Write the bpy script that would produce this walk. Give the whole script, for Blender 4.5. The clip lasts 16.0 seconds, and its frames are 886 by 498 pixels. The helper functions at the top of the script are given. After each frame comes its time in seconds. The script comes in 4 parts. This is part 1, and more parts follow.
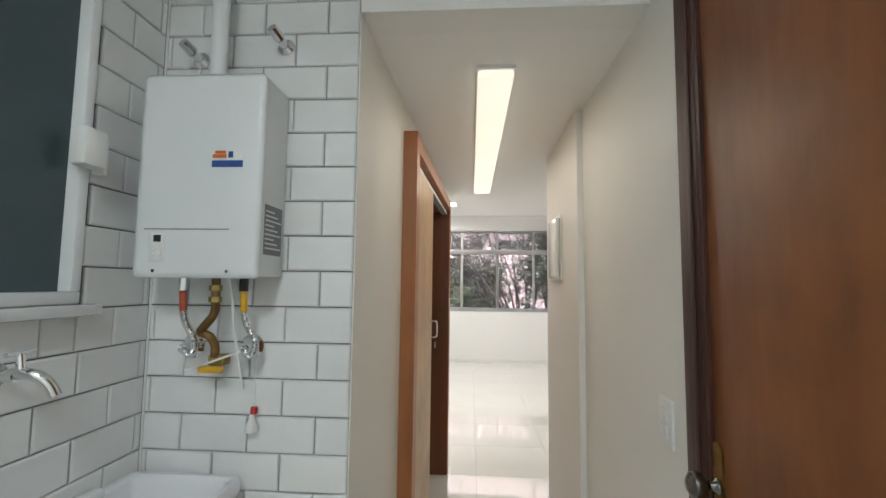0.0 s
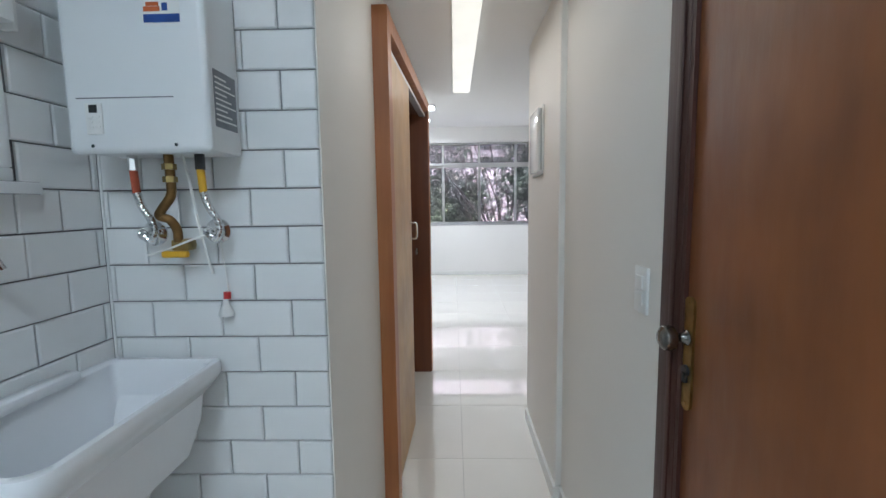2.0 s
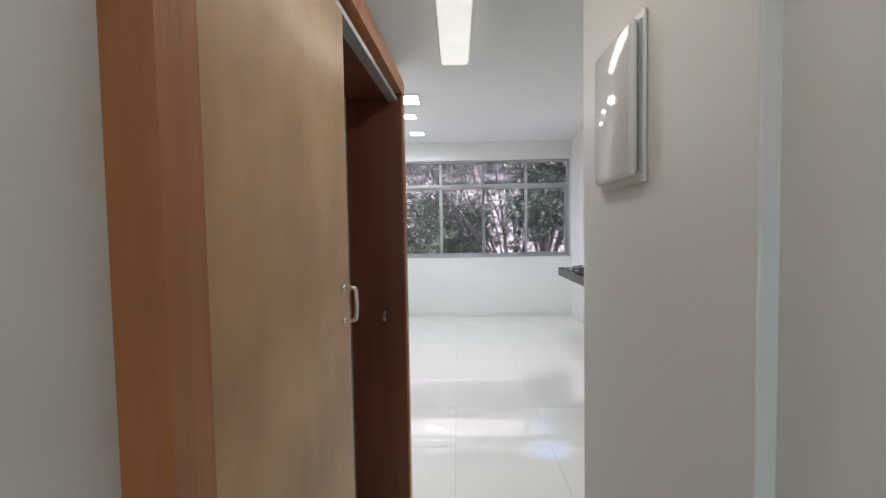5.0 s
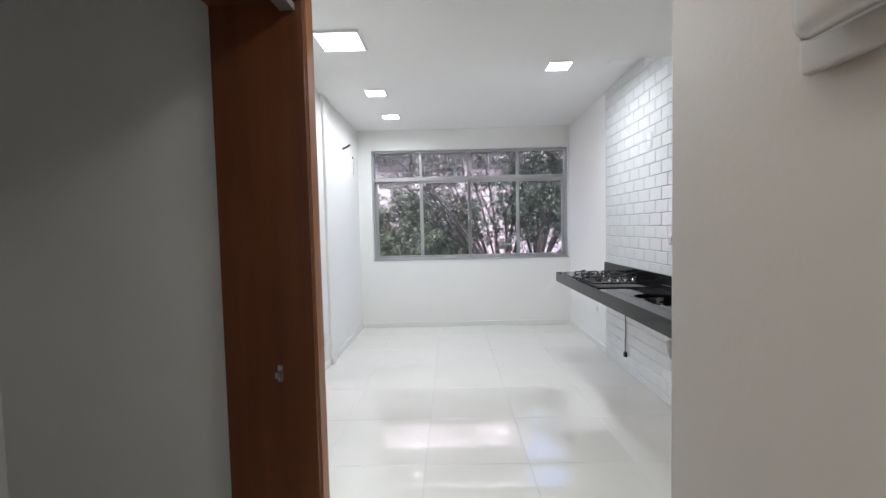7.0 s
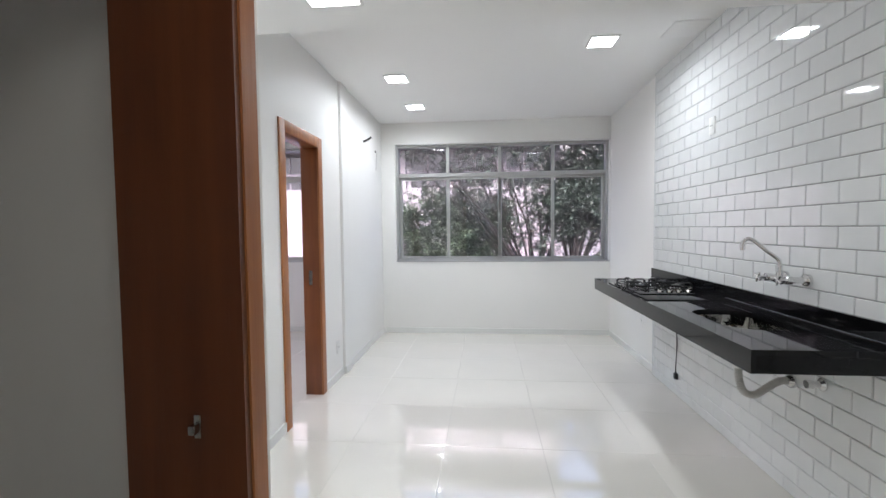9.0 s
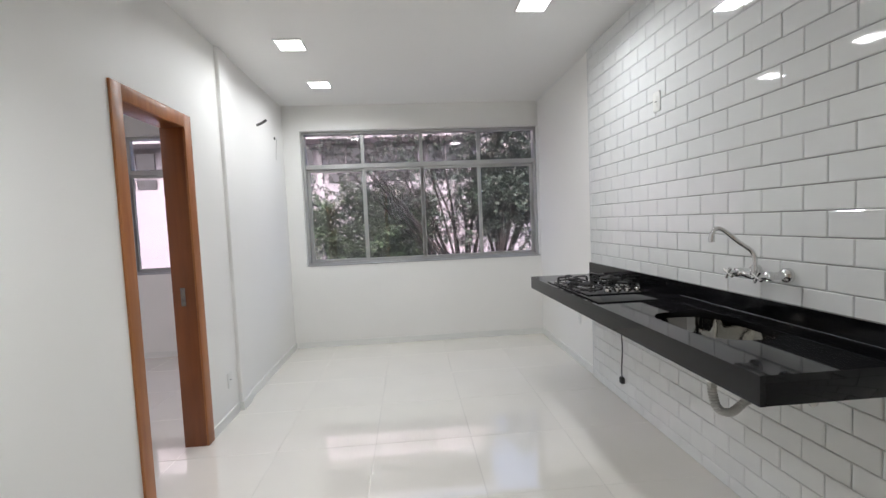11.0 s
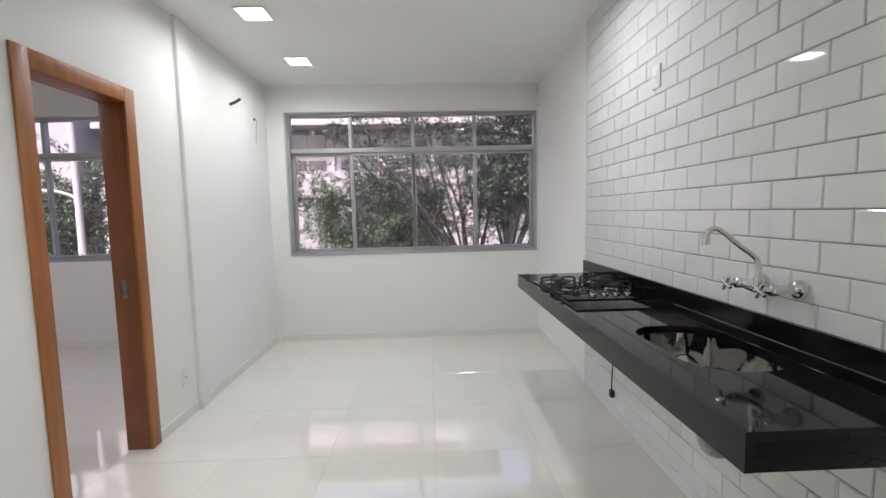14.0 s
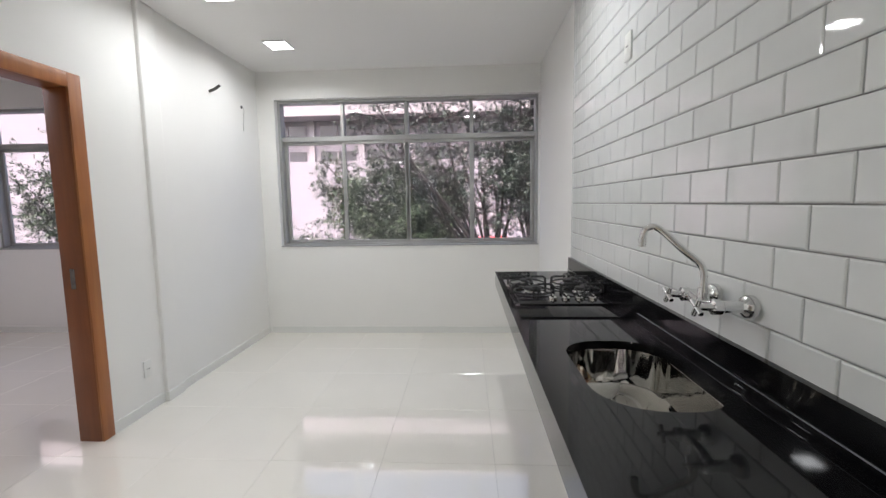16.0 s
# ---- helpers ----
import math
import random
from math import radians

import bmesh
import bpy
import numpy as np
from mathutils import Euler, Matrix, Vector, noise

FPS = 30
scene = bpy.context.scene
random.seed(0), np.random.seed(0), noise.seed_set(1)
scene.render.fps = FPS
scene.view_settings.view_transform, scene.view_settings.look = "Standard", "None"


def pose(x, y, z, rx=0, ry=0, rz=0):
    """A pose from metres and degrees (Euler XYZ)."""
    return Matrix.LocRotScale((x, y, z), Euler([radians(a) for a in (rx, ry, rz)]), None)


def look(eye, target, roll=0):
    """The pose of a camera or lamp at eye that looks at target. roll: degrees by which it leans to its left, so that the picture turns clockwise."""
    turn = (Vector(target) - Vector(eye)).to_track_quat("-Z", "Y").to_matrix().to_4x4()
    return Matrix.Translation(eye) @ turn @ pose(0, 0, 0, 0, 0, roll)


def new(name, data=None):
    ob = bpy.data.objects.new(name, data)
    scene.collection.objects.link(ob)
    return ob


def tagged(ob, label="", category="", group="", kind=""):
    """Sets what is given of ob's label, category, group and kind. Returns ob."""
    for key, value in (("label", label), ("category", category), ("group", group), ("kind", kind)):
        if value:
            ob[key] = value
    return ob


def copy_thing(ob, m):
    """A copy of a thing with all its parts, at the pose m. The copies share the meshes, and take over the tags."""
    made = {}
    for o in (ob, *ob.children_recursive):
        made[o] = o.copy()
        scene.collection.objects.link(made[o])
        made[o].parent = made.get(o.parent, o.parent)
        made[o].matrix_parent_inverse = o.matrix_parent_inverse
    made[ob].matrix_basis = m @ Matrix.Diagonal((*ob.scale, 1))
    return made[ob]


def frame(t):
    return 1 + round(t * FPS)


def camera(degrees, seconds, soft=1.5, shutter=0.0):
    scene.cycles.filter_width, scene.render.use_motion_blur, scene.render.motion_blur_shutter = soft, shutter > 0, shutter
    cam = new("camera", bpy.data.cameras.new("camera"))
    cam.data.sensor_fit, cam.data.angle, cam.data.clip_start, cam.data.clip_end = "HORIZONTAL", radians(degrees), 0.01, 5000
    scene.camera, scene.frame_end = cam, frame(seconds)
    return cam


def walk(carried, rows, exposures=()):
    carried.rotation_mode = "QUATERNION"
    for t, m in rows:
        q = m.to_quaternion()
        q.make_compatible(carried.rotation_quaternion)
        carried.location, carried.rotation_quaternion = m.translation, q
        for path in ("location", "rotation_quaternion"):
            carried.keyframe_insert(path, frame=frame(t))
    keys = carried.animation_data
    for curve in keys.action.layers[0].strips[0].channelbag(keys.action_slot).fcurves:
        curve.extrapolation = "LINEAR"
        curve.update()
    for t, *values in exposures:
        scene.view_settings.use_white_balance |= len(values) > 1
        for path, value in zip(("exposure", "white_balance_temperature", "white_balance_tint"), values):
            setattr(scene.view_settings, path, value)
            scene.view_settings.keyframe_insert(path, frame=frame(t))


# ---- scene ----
cam = camera(91.5, 16.0)
PATH = [
    (0, (-0.001, 0.415, 1.482), (-0.131, 2.404, 1.641), 0.7),
    (0.5, (0.017, 0.436, 1.433), (-0.11, 2.431, 1.381), 0.0),
    (1, (0.028, 0.431, 1.382), (-0.09, 2.422, 1.233), -0.4),
    (1.5, (0.028, 0.435, 1.357), (-0.056, 2.423, 1.157), -0.9),
    (2, (0.017, 0.471, 1.364), (-0.035, 2.46, 1.158), -0.8),
    (2.5, (0.019, 0.617, 1.375), (-0.03, 2.608, 1.197), -0.9),
    (3, (0.048, 0.822, 1.404), (-0.021, 2.816, 1.264), -0.9),
    (3.5, (0.036, 1.046, 1.402), (-0.073, 3.04, 1.29), -0.9),
    (4, (0.032, 1.29, 1.406), (-0.081, 3.284, 1.317), -0.7),
    (4.5, (0.077, 1.548, 1.417), (-0.014, 3.544, 1.329), -0.5),
    (5, (0.084, 1.78, 1.416), (0.016, 3.777, 1.326), -1.0),
    (7.5, (0.258, 2.784, 1.41), (0.223, 4.782, 1.312), -1.3),
    (8, (0.271, 2.882, 1.404), (0.113, 4.874, 1.311), -1.0),
    (8.5, (0.292, 2.945, 1.412), (0.11, 4.935, 1.319), -0.8),
    (9, (0.314, 3.058, 1.4), (0.12, 5.047, 1.306), -0.6),
    (9.5, (0.302, 3.237, 1.39), (0.284, 5.234, 1.287), -0.3),
    (12, (0.412, 3.814, 1.42), (0.654, 5.795, 1.286), -2.5),
    (12.5, (0.476, 3.866, 1.398), (0.804, 5.834, 1.259), -2.3),
    (13, (0.548, 3.907, 1.408), (0.782, 5.888, 1.253), -2.1),
    (13.5, (0.609, 3.935, 1.413), (0.716, 5.925, 1.248), -1.9),
    (14, (0.664, 3.95, 1.411), (0.729, 5.941, 1.24), -1.3),
    (14.5, (0.732, 3.992, 1.404), (0.779, 5.983, 1.227), -1.0),
    (15, (0.809, 4.079, 1.4), (0.851, 6.069, 1.208), -2.5),
    (15.5, (0.939, 4.164, 1.399), (1.008, 6.152, 1.194), -2.8),
    (16, (1.153, 4.184, 1.407), (1.04, 6.17, 1.196), -0.9),
]
EXPOSURES = [
    (0.0, 2.72, 6800, 10), (0.7, 2.70, 6350, 10), (1.5, 2.68, 5950, 10), (3.5, 2.68, 5800, 10), (4.5, 2.60, 6000, 10), (5.2, 2.45, 6000, 10),
    (7.3, 2.42, 6050, 10), (9.0, 2.36, 6100, 10), (9.7, 2.29, 6150, 10), (12.0, 2.08, 6450, 10), (16.0, 2.08, 6450, 10),
]
walk(cam, [(t, look(eye, target, roll)) for t, eye, target, roll in PATH], EXPOSURES)

# ---- world, sun and large lights ----
world = bpy.data.worlds.new("sky")
scene.world = world
world.use_nodes = True
wn = world.node_tree.nodes
sky = wn.new("ShaderNodeTexSky")
sky.sky_type, sky.sun_disc = "NISHITA", False
sky.sun_elevation, sky.sun_rotation = radians(50), radians(200)
sky.dust_density, sky.air_density, sky.ozone_density = 6.0, 0.7, 0.3
world.node_tree.links.new(sky.outputs[0], wn["Background"].inputs[0])
wn["Background"].inputs[1].default_value = 0.15


def lamp(name, kind, m, energy, color, size=None, size_y=None, angle=None, spread=None):
    data = bpy.data.lights.new(name, kind)
    data.energy, data.color = energy, color
    if size:
        data.shape, data.size, data.size_y = "RECTANGLE", size, size_y or size
    if spread:
        data.spread = radians(spread)
    if angle:
        data.angle = radians(angle)
    ob = new(name, data)
    ob.matrix_world = m
    return ob


lamp("sun", "SUN", look((0, 0, 30), (4, 20, 0)), 2.4, (1.0, 0.96, 0.93), angle=12)

# ---- materials ----


def material(name, color, rough=0.5, metal=0.0, var=0.06, scale=3.0, bump=0.0, bump_scale=60.0, coat=0.0, spec=0.5, stretch=(1, 1, 1), second=None, random_tint=0.0, island=False, emit=None):
    m = bpy.data.materials.new(name)
    m.use_nodes = True
    n, l = m.node_tree.nodes, m.node_tree.links
    b = n["Principled BSDF"]
    b.inputs["Roughness"].default_value = rough
    b.inputs["Metallic"].default_value = metal
    b.inputs["Coat Weight"].default_value = coat
    b.inputs["Coat Roughness"].default_value = 0.05
    b.inputs["Specular IOR Level"].default_value = spec
    tc = n.new("ShaderNodeTexCoord")
    mp = n.new("ShaderNodeMapping")
    mp.inputs["Scale"].default_value = stretch
    l.new(tc.outputs["Object"], mp.inputs[0])
    big = n.new("ShaderNodeTexNoise")
    big.inputs["Scale"].default_value, big.inputs["Detail"].default_value = scale, 5
    l.new(mp.outputs[0], big.inputs["Vector"])
    ramp = n.new("ShaderNodeMapRange")
    ramp.inputs[1].default_value, ramp.inputs[2].default_value = 0.3, 0.7
    l.new(big.outputs["Fac"], ramp.inputs[0])
    mix = n.new("ShaderNodeMix")
    mix.data_type = "RGBA"
    c2 = second or [c * (1 - 2 * var) for c in color]
    mix.inputs[6].default_value, mix.inputs[7].default_value = (*color, 1), (*c2, 1)
    l.new(ramp.outputs[0], mix.inputs[0])
    out = mix.outputs[2]
    if random_tint:
        src = n.new("ShaderNodeNewGeometry").outputs["Random Per Island"] if island else n.new("ShaderNodeObjectInfo").outputs["Random"]
        mr = n.new("ShaderNodeMapRange")
        mr.inputs[3].default_value, mr.inputs[4].default_value = 1 - random_tint, 1 + random_tint
        l.new(src, mr.inputs[0])
        hs = n.new("ShaderNodeHueSaturation")
        l.new(mr.outputs[0], hs.inputs["Value"])
        l.new(out, hs.inputs["Color"])
        out = hs.outputs[0]
    l.new(out, b.inputs["Base Color"])
    fine = n.new("ShaderNodeTexNoise")
    fine.inputs["Scale"].default_value, fine.inputs["Detail"].default_value = bump_scale, 4
    l.new(mp.outputs[0], fine.inputs["Vector"])
    rr = n.new("ShaderNodeMapRange")
    rr.inputs[3].default_value, rr.inputs[4].default_value = max(0.02, rough * 0.8), min(1.0, rough * 1.25)
    l.new(fine.outputs["Fac"], rr.inputs[0])
    l.new(rr.outputs[0], b.inputs["Roughness"])
    if bump:
        bp = n.new("ShaderNodeBump")
        bp.inputs["Strength"].default_value, bp.inputs["Distance"].default_value = bump, 0.004
        l.new(fine.outputs["Fac"], bp.inputs["Height"])
        l.new(bp.outputs[0], b.inputs["Normal"])
    if emit:
        b.inputs["Emission Color"].default_value, b.inputs["Emission Strength"].default_value = (*emit[0], 1), emit[1]
    return m


def wood(name, light, dark, rough=0.35, axis_scale=(14, 14, 0.9), coat=0.2, tint=0.0, bands=1.4):
    m = material(name, light, rough, var=0.1, scale=1.6, stretch=axis_scale, second=dark, bump=0.15, bump_scale=9, coat=coat, random_tint=tint)
    n, l = m.node_tree.nodes, m.node_tree.links
    b = n["Principled BSDF"]
    old = b.inputs["Base Color"].links[0].from_socket
    tc = n.new("ShaderNodeTexCoord")
    blotch = n.new("ShaderNodeTexNoise")
    blotch.inputs["Scale"].default_value, blotch.inputs["Detail"].default_value = bands, 3
    l.new(tc.outputs["Object"], blotch.inputs["Vector"])
    mr = n.new("ShaderNodeMapRange")
    mr.inputs[1].default_value, mr.inputs[2].default_value, mr.inputs[3].default_value, mr.inputs[4].default_value = 0.3, 0.7, 0.78, 1.15
    l.new(blotch.outputs["Fac"], mr.inputs[0])
    hs = n.new("ShaderNodeHueSaturation")
    l.new(mr.outputs[0], hs.inputs["Value"])
    l.new(old, hs.inputs["Color"])
    l.new(hs.outputs[0], b.inputs["Base Color"])
    return m


def glass(name, tint, haze=0.0):
    m = bpy.data.materials.new(name)
    m.use_nodes = True
    n, l = m.node_tree.nodes, m.node_tree.links
    n.remove(n["Principled BSDF"])
    tr, gl, mx, fr = n.new("ShaderNodeBsdfTransparent"), n.new("ShaderNodeBsdfGlossy"), n.new("ShaderNodeMixShader"), n.new("ShaderNodeLayerWeight")
    pw, sc = n.new("ShaderNodeMath"), n.new("ShaderNodeMath")
    pw.operation, sc.operation = "POWER", "MULTIPLY_ADD"
    pw.inputs[1].default_value, sc.inputs[1].default_value, sc.inputs[2].default_value = 5.0, 0.96, 0.035
    fr.inputs["Blend"].default_value = 0.5
    tr.inputs[0].default_value = (*tint, 1)
    gl.inputs["Roughness"].default_value = 0.01
    l.new(fr.outputs["Facing"], pw.inputs[0])
    l.new(pw.outputs[0], sc.inputs[0])
    l.new(sc.outputs[0], mx.inputs[0])
    l.new(tr.outputs[0], mx.inputs[1])
    l.new(gl.outputs[0], mx.inputs[2])
    out = mx.outputs[0]
    if haze:
        df, m2 = n.new("ShaderNodeBsdfDiffuse"), n.new("ShaderNodeMixShader")
        nz, mr = n.new("ShaderNodeTexNoise"), n.new("ShaderNodeMapRange")
        nz.inputs["Scale"].default_value = 2.5
        mr.inputs[3].default_value, mr.inputs[4].default_value = haze * 0.4, haze * 1.6
        l.new(nz.outputs["Fac"], mr.inputs[0])
        l.new(mr.outputs[0], m2.inputs[0])
        df.inputs[0].default_value = (0.7, 0.7, 0.75, 1)
        l.new(out, m2.inputs[1])
        l.new(df.outputs[0], m2.inputs[2])
        out = m2.outputs[0]
    l.new(out, n["Material Output"].inputs[0])
    return m


WHITE = material("white_wall_paint", (0.86, 0.85, 0.82), 0.5, var=0.015, scale=1.2, bump=0.08, bump_scale=130)
CEIL = material("ceiling_paint", (0.88, 0.87, 0.85), 0.7, var=0.01, scale=0.8, bump=0.05, bump_scale=120)
CREAM = material("hall_wall_paint", (0.81, 0.79, 0.74), 0.5, var=0.02, scale=1.1, bump=0.08, bump_scale=110)
TILE = material("white_glazed_tile", (0.78, 0.79, 0.78), 0.035, var=0.02, scale=9, bump=0.02, bump_scale=18, random_tint=0.025)
TILE_REST = material("white_glazed_tile_joined", (0.78, 0.79, 0.78), 0.035, var=0.02, scale=9, bump=0.02, bump_scale=18, random_tint=0.025, island=True)
DARK_GROUT = material("dark_grey_grout", (0.17, 0.175, 0.18), 0.9, var=0.15, scale=8, bump=0.3, bump_scale=200)
GROUT = material("grey_grout", (0.33, 0.33, 0.33), 0.9, var=0.15, scale=8, bump=0.3, bump_scale=200)
FLOOR = material("polished_porcelain", (0.81, 0.78, 0.71), 0.03, var=0.02, scale=2.2, random_tint=0.012, coat=0.9, spec=0.7)
FLOOR_GROUT = material("floor_grout", (0.62, 0.60, 0.55), 0.8, var=0.1, scale=10)
ORANGE = wood("varnished_orange_wood", (0.44, 0.17, 0.05), (0.32, 0.105, 0.03), 0.42, coat=0.05)
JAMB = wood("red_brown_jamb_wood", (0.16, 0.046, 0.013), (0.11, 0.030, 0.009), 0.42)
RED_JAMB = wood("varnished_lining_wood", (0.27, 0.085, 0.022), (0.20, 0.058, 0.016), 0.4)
PLY = wood("pale_door_veneer", (0.54, 0.335, 0.145), (0.42, 0.24, 0.095), 0.45, (2.4, 2.4, 1.5), coat=0.05, bands=3.2)
DARK_WOOD = wood("dark_stained_frame_wood", (0.075, 0.022, 0.014), (0.045, 0.013, 0.009), 0.5, coat=0.0)
DOOR_WOOD = wood("old_brown_door_veneer", (0.27, 0.092, 0.026), (0.185, 0.058, 0.017), 0.45, (5, 5, 1.1), coat=0.0, bands=4.5)
ALU = material("anodised_aluminium", (0.50, 0.50, 0.49), 0.42, 0.75, var=0.06, scale=5, bump_scale=80)
WHITE_METAL = material("white_enamel", (0.78, 0.80, 0.80), 0.3, var=0.015, scale=3, coat=0.3)
PLASTIC = material("white_plastic", (0.80, 0.80, 0.77), 0.3, var=0.015, scale=6)
CERAMIC = material("glazed_ceramic", (0.80, 0.81, 0.82), 0.1, var=0.015, scale=4, coat=0.4)
CHROME = material("chrome", (0.78, 0.78, 0.78), 0.09, 1.0, var=0.03, scale=20)
STEEL = material("polished_stainless_steel", (0.66, 0.65, 0.62), 0.05, 1.0, var=0.06, scale=10, bump=0.5, bump_scale=7)
BRASS = material("aged_brass", (0.50, 0.37, 0.15), 0.3, 1.0, var=0.25, scale=25)
COPPER = material("dull_brass_pipe", (0.30, 0.17, 0.06), 0.45, 0.8, var=0.25, scale=30)
GRANITE = material("polished_black_granite", (0.008, 0.008, 0.009), 0.045, var=0.3, scale=250, spec=0.28)
BLACK_GLASS = material("black_hob_glass", (0.006, 0.006, 0.007), 0.03, var=0.1, scale=40)
AGED = material("dark_aged_metal", (0.25, 0.24, 0.22), 0.22, 1.0, var=0.2, scale=30)
IRON = material("black_cast_iron", (0.012, 0.012, 0.012), 0.5, var=0.2, scale=60, bump=0.2, bump_scale=200)
BLACK = material("black_plastic", (0.02, 0.02, 0.02), 0.45, var=0.1, scale=30)
RED = material("red_plastic", (0.55, 0.03, 0.03), 0.4, var=0.05, scale=30)
YELLOW = material("yellow_plastic", (0.75, 0.42, 0.02), 0.4, var=0.08, scale=30)
RED_TAPE = material("red_hose_sleeve", (0.42, 0.08, 0.03), 0.5, var=0.1, scale=30)
GREY_PRINT = material("grey_print", (0.22, 0.23, 0.25), 0.5, var=0.1, scale=40)
BLUE_PRINT = material("blue_print", (0.03, 0.09, 0.33), 0.4, var=0.1, scale=40)
ORANGE_PRINT = material("orange_print", (0.7, 0.16, 0.04), 0.4, var=0.1, scale=40)
FROSTED = material("dark_frosted_glass", (0.055, 0.085, 0.095), 0.35, var=0.08, scale=2, bump=0.1, bump_scale=90)
DRAIN = material("grey_corrugated_hose", (0.50, 0.49, 0.46), 0.5, var=0.08, scale=30)
PANE = glass("window_pane_glass", (0.95, 0.93, 0.97), 0.014)
LED = material("led_diffuser", (0.9, 0.9, 0.9), 0.4, emit=((1.0, 0.99, 0.99), 2.5))
STRIP = material("fluorescent_diffuser", (0.85, 0.82, 0.72), 0.4, emit=((1.0, 0.95, 0.82), 0.12))
CLOSET = material("closet_grey_paint", (0.82, 0.82, 0.81), 0.7, var=0.03, scale=2)
FACADE = material("pale_pink_render", (0.24, 0.22, 0.24), 0.85, var=0.05, scale=0.7, bump=0.2, bump_scale=30)
FACADE_TRIM = material("white_facade_trim", (0.30, 0.275, 0.285), 0.8, var=0.05, scale=1)
FACADE_DARK = material("dark_window_glass", (0.06, 0.06, 0.07), 0.15, var=0.3, scale=2)
FACADE_GREY = material("grey_facade_render", (0.28, 0.26, 0.28), 0.8, var=0.1, scale=1)
BLUE_WALL = material("blue_painted_wall", (0.04, 0.06, 0.16), 0.7, var=0.1, scale=2)
RED_AWNING = material("red_awning", (0.45, 0.04, 0.05), 0.6, var=0.1, scale=2)
ASPHALT = material("asphalt", (0.05, 0.05, 0.052), 0.9, var=0.2, scale=1, bump=0.4, bump_scale=50)
BARK = material("dark_bark", (0.020, 0.015, 0.014), 0.9, var=0.3, scale=6, bump=0.8, bump_scale=25, stretch=(1, 1, 0.3))
LEAF = material("green_leaves", (0.045, 0.075, 0.034), 0.5, var=0.3, scale=0.8, random_tint=0.45, island=True)
LEAF_DARK = material("dark_green_leaves", (0.030, 0.050, 0.032), 0.5, var=0.3, scale=0.8, random_tint=0.45, island=True)

# ---- mesh helpers ----


def box(bm, x0, x1, y0, y1, z0, z1, bevel=0.0, seg=2):
    r = bmesh.ops.create_cube(bm, size=1.0, matrix=Matrix.Translation(((x0 + x1) / 2, (y0 + y1) / 2, (z0 + z1) / 2)) @ Matrix.Diagonal((x1 - x0, y1 - y0, z1 - z0, 1)))
    if bevel:
        edges = list({e for v in r["verts"] for e in v.link_edges})
        bmesh.ops.bevel(bm, geom=edges, offset=bevel, segments=seg, affect="EDGES", profile=0.5)
    return bm


def prism(bm, pts, z0, z1):
    lo, hi = [bm.verts.new((x, y, z0)) for x, y in pts], [bm.verts.new((x, y, z1)) for x, y in pts]
    n = len(pts)
    bm.faces.new(lo[::-1])
    bm.faces.new(hi)
    for i in range(n):
        bm.faces.new((lo[i], lo[(i + 1) % n], hi[(i + 1) % n], hi[i]))
    return bm


def rod(bm, a, b, r0, r1=None, seg=16):
    a, b = Vector(a), Vector(b)
    d = b - a
    m = Matrix.Translation((a + b) / 2) @ d.to_track_quat("Z", "Y").to_matrix().to_4x4()
    bmesh.ops.create_cone(bm, cap_ends=True, segments=seg, radius1=r0, radius2=r0 if r1 is None else r1, depth=d.length, matrix=m)
    return bm


def curve_points(pts, steps=6):
    p = [Vector(q) for q in pts]
    p = [p[0] * 2 - p[1]] + p + [p[-1] * 2 - p[-2]]
    out = []
    for i in range(1, len(p) - 2):
        for k in range(steps):
            t = k / steps
            a, b, c, d = p[i - 1], p[i], p[i + 1], p[i + 2]
            out.append(0.5 * (2 * b + (c - a) * t + (2 * a - 5 * b + 4 * c - d) * t * t + (3 * b - a - 3 * c + d) * t ** 3))
    out.append(p[-2])
    return out


def tube(bm, pts, r, seg=10, smooth_path=True, radius=None):
    p = curve_points(pts) if smooth_path else [Vector(q) for q in pts]
    rings = []
    for i, q in enumerate(p):
        d = (p[min(i + 1, len(p) - 1)] - p[max(i - 1, 0)]).normalized()
        side = d.cross(Vector((0.31, 0.17, 0.93)))
        side = (side if side.length > 1e-3 else d.cross(Vector((1, 0, 0)))).normalized()
        up = side.cross(d)
        rad = radius(i / (len(p) - 1)) if radius else r
        rings.append([bm.verts.new(q + (side * math.cos(2 * math.pi * k / seg) + up * math.sin(2 * math.pi * k / seg)) * rad) for k in range(seg)])
    for a, b in zip(rings, rings[1:]):
        for k in range(seg):
            bm.faces.new((a[k], a[(k + 1) % seg], b[(k + 1) % seg], b[k]))
    bm.faces.new(rings[0][::-1])
    bm.faces.new(rings[-1])
    return bm


def lathe(bm, profile, m, seg=24):
    rings = [[bm.verts.new(m @ Vector((r * math.cos(2 * math.pi * k / seg), r * math.sin(2 * math.pi * k / seg), h))) for k in range(seg)] for r, h in profile]
    for a, b in zip(rings, rings[1:]):
        for k in range(seg):
            bm.faces.new((a[k], a[(k + 1) % seg], b[(k + 1) % seg], b[k]))
    bm.faces.new(rings[0][::-1])
    bm.faces.new(rings[-1])
    return bm


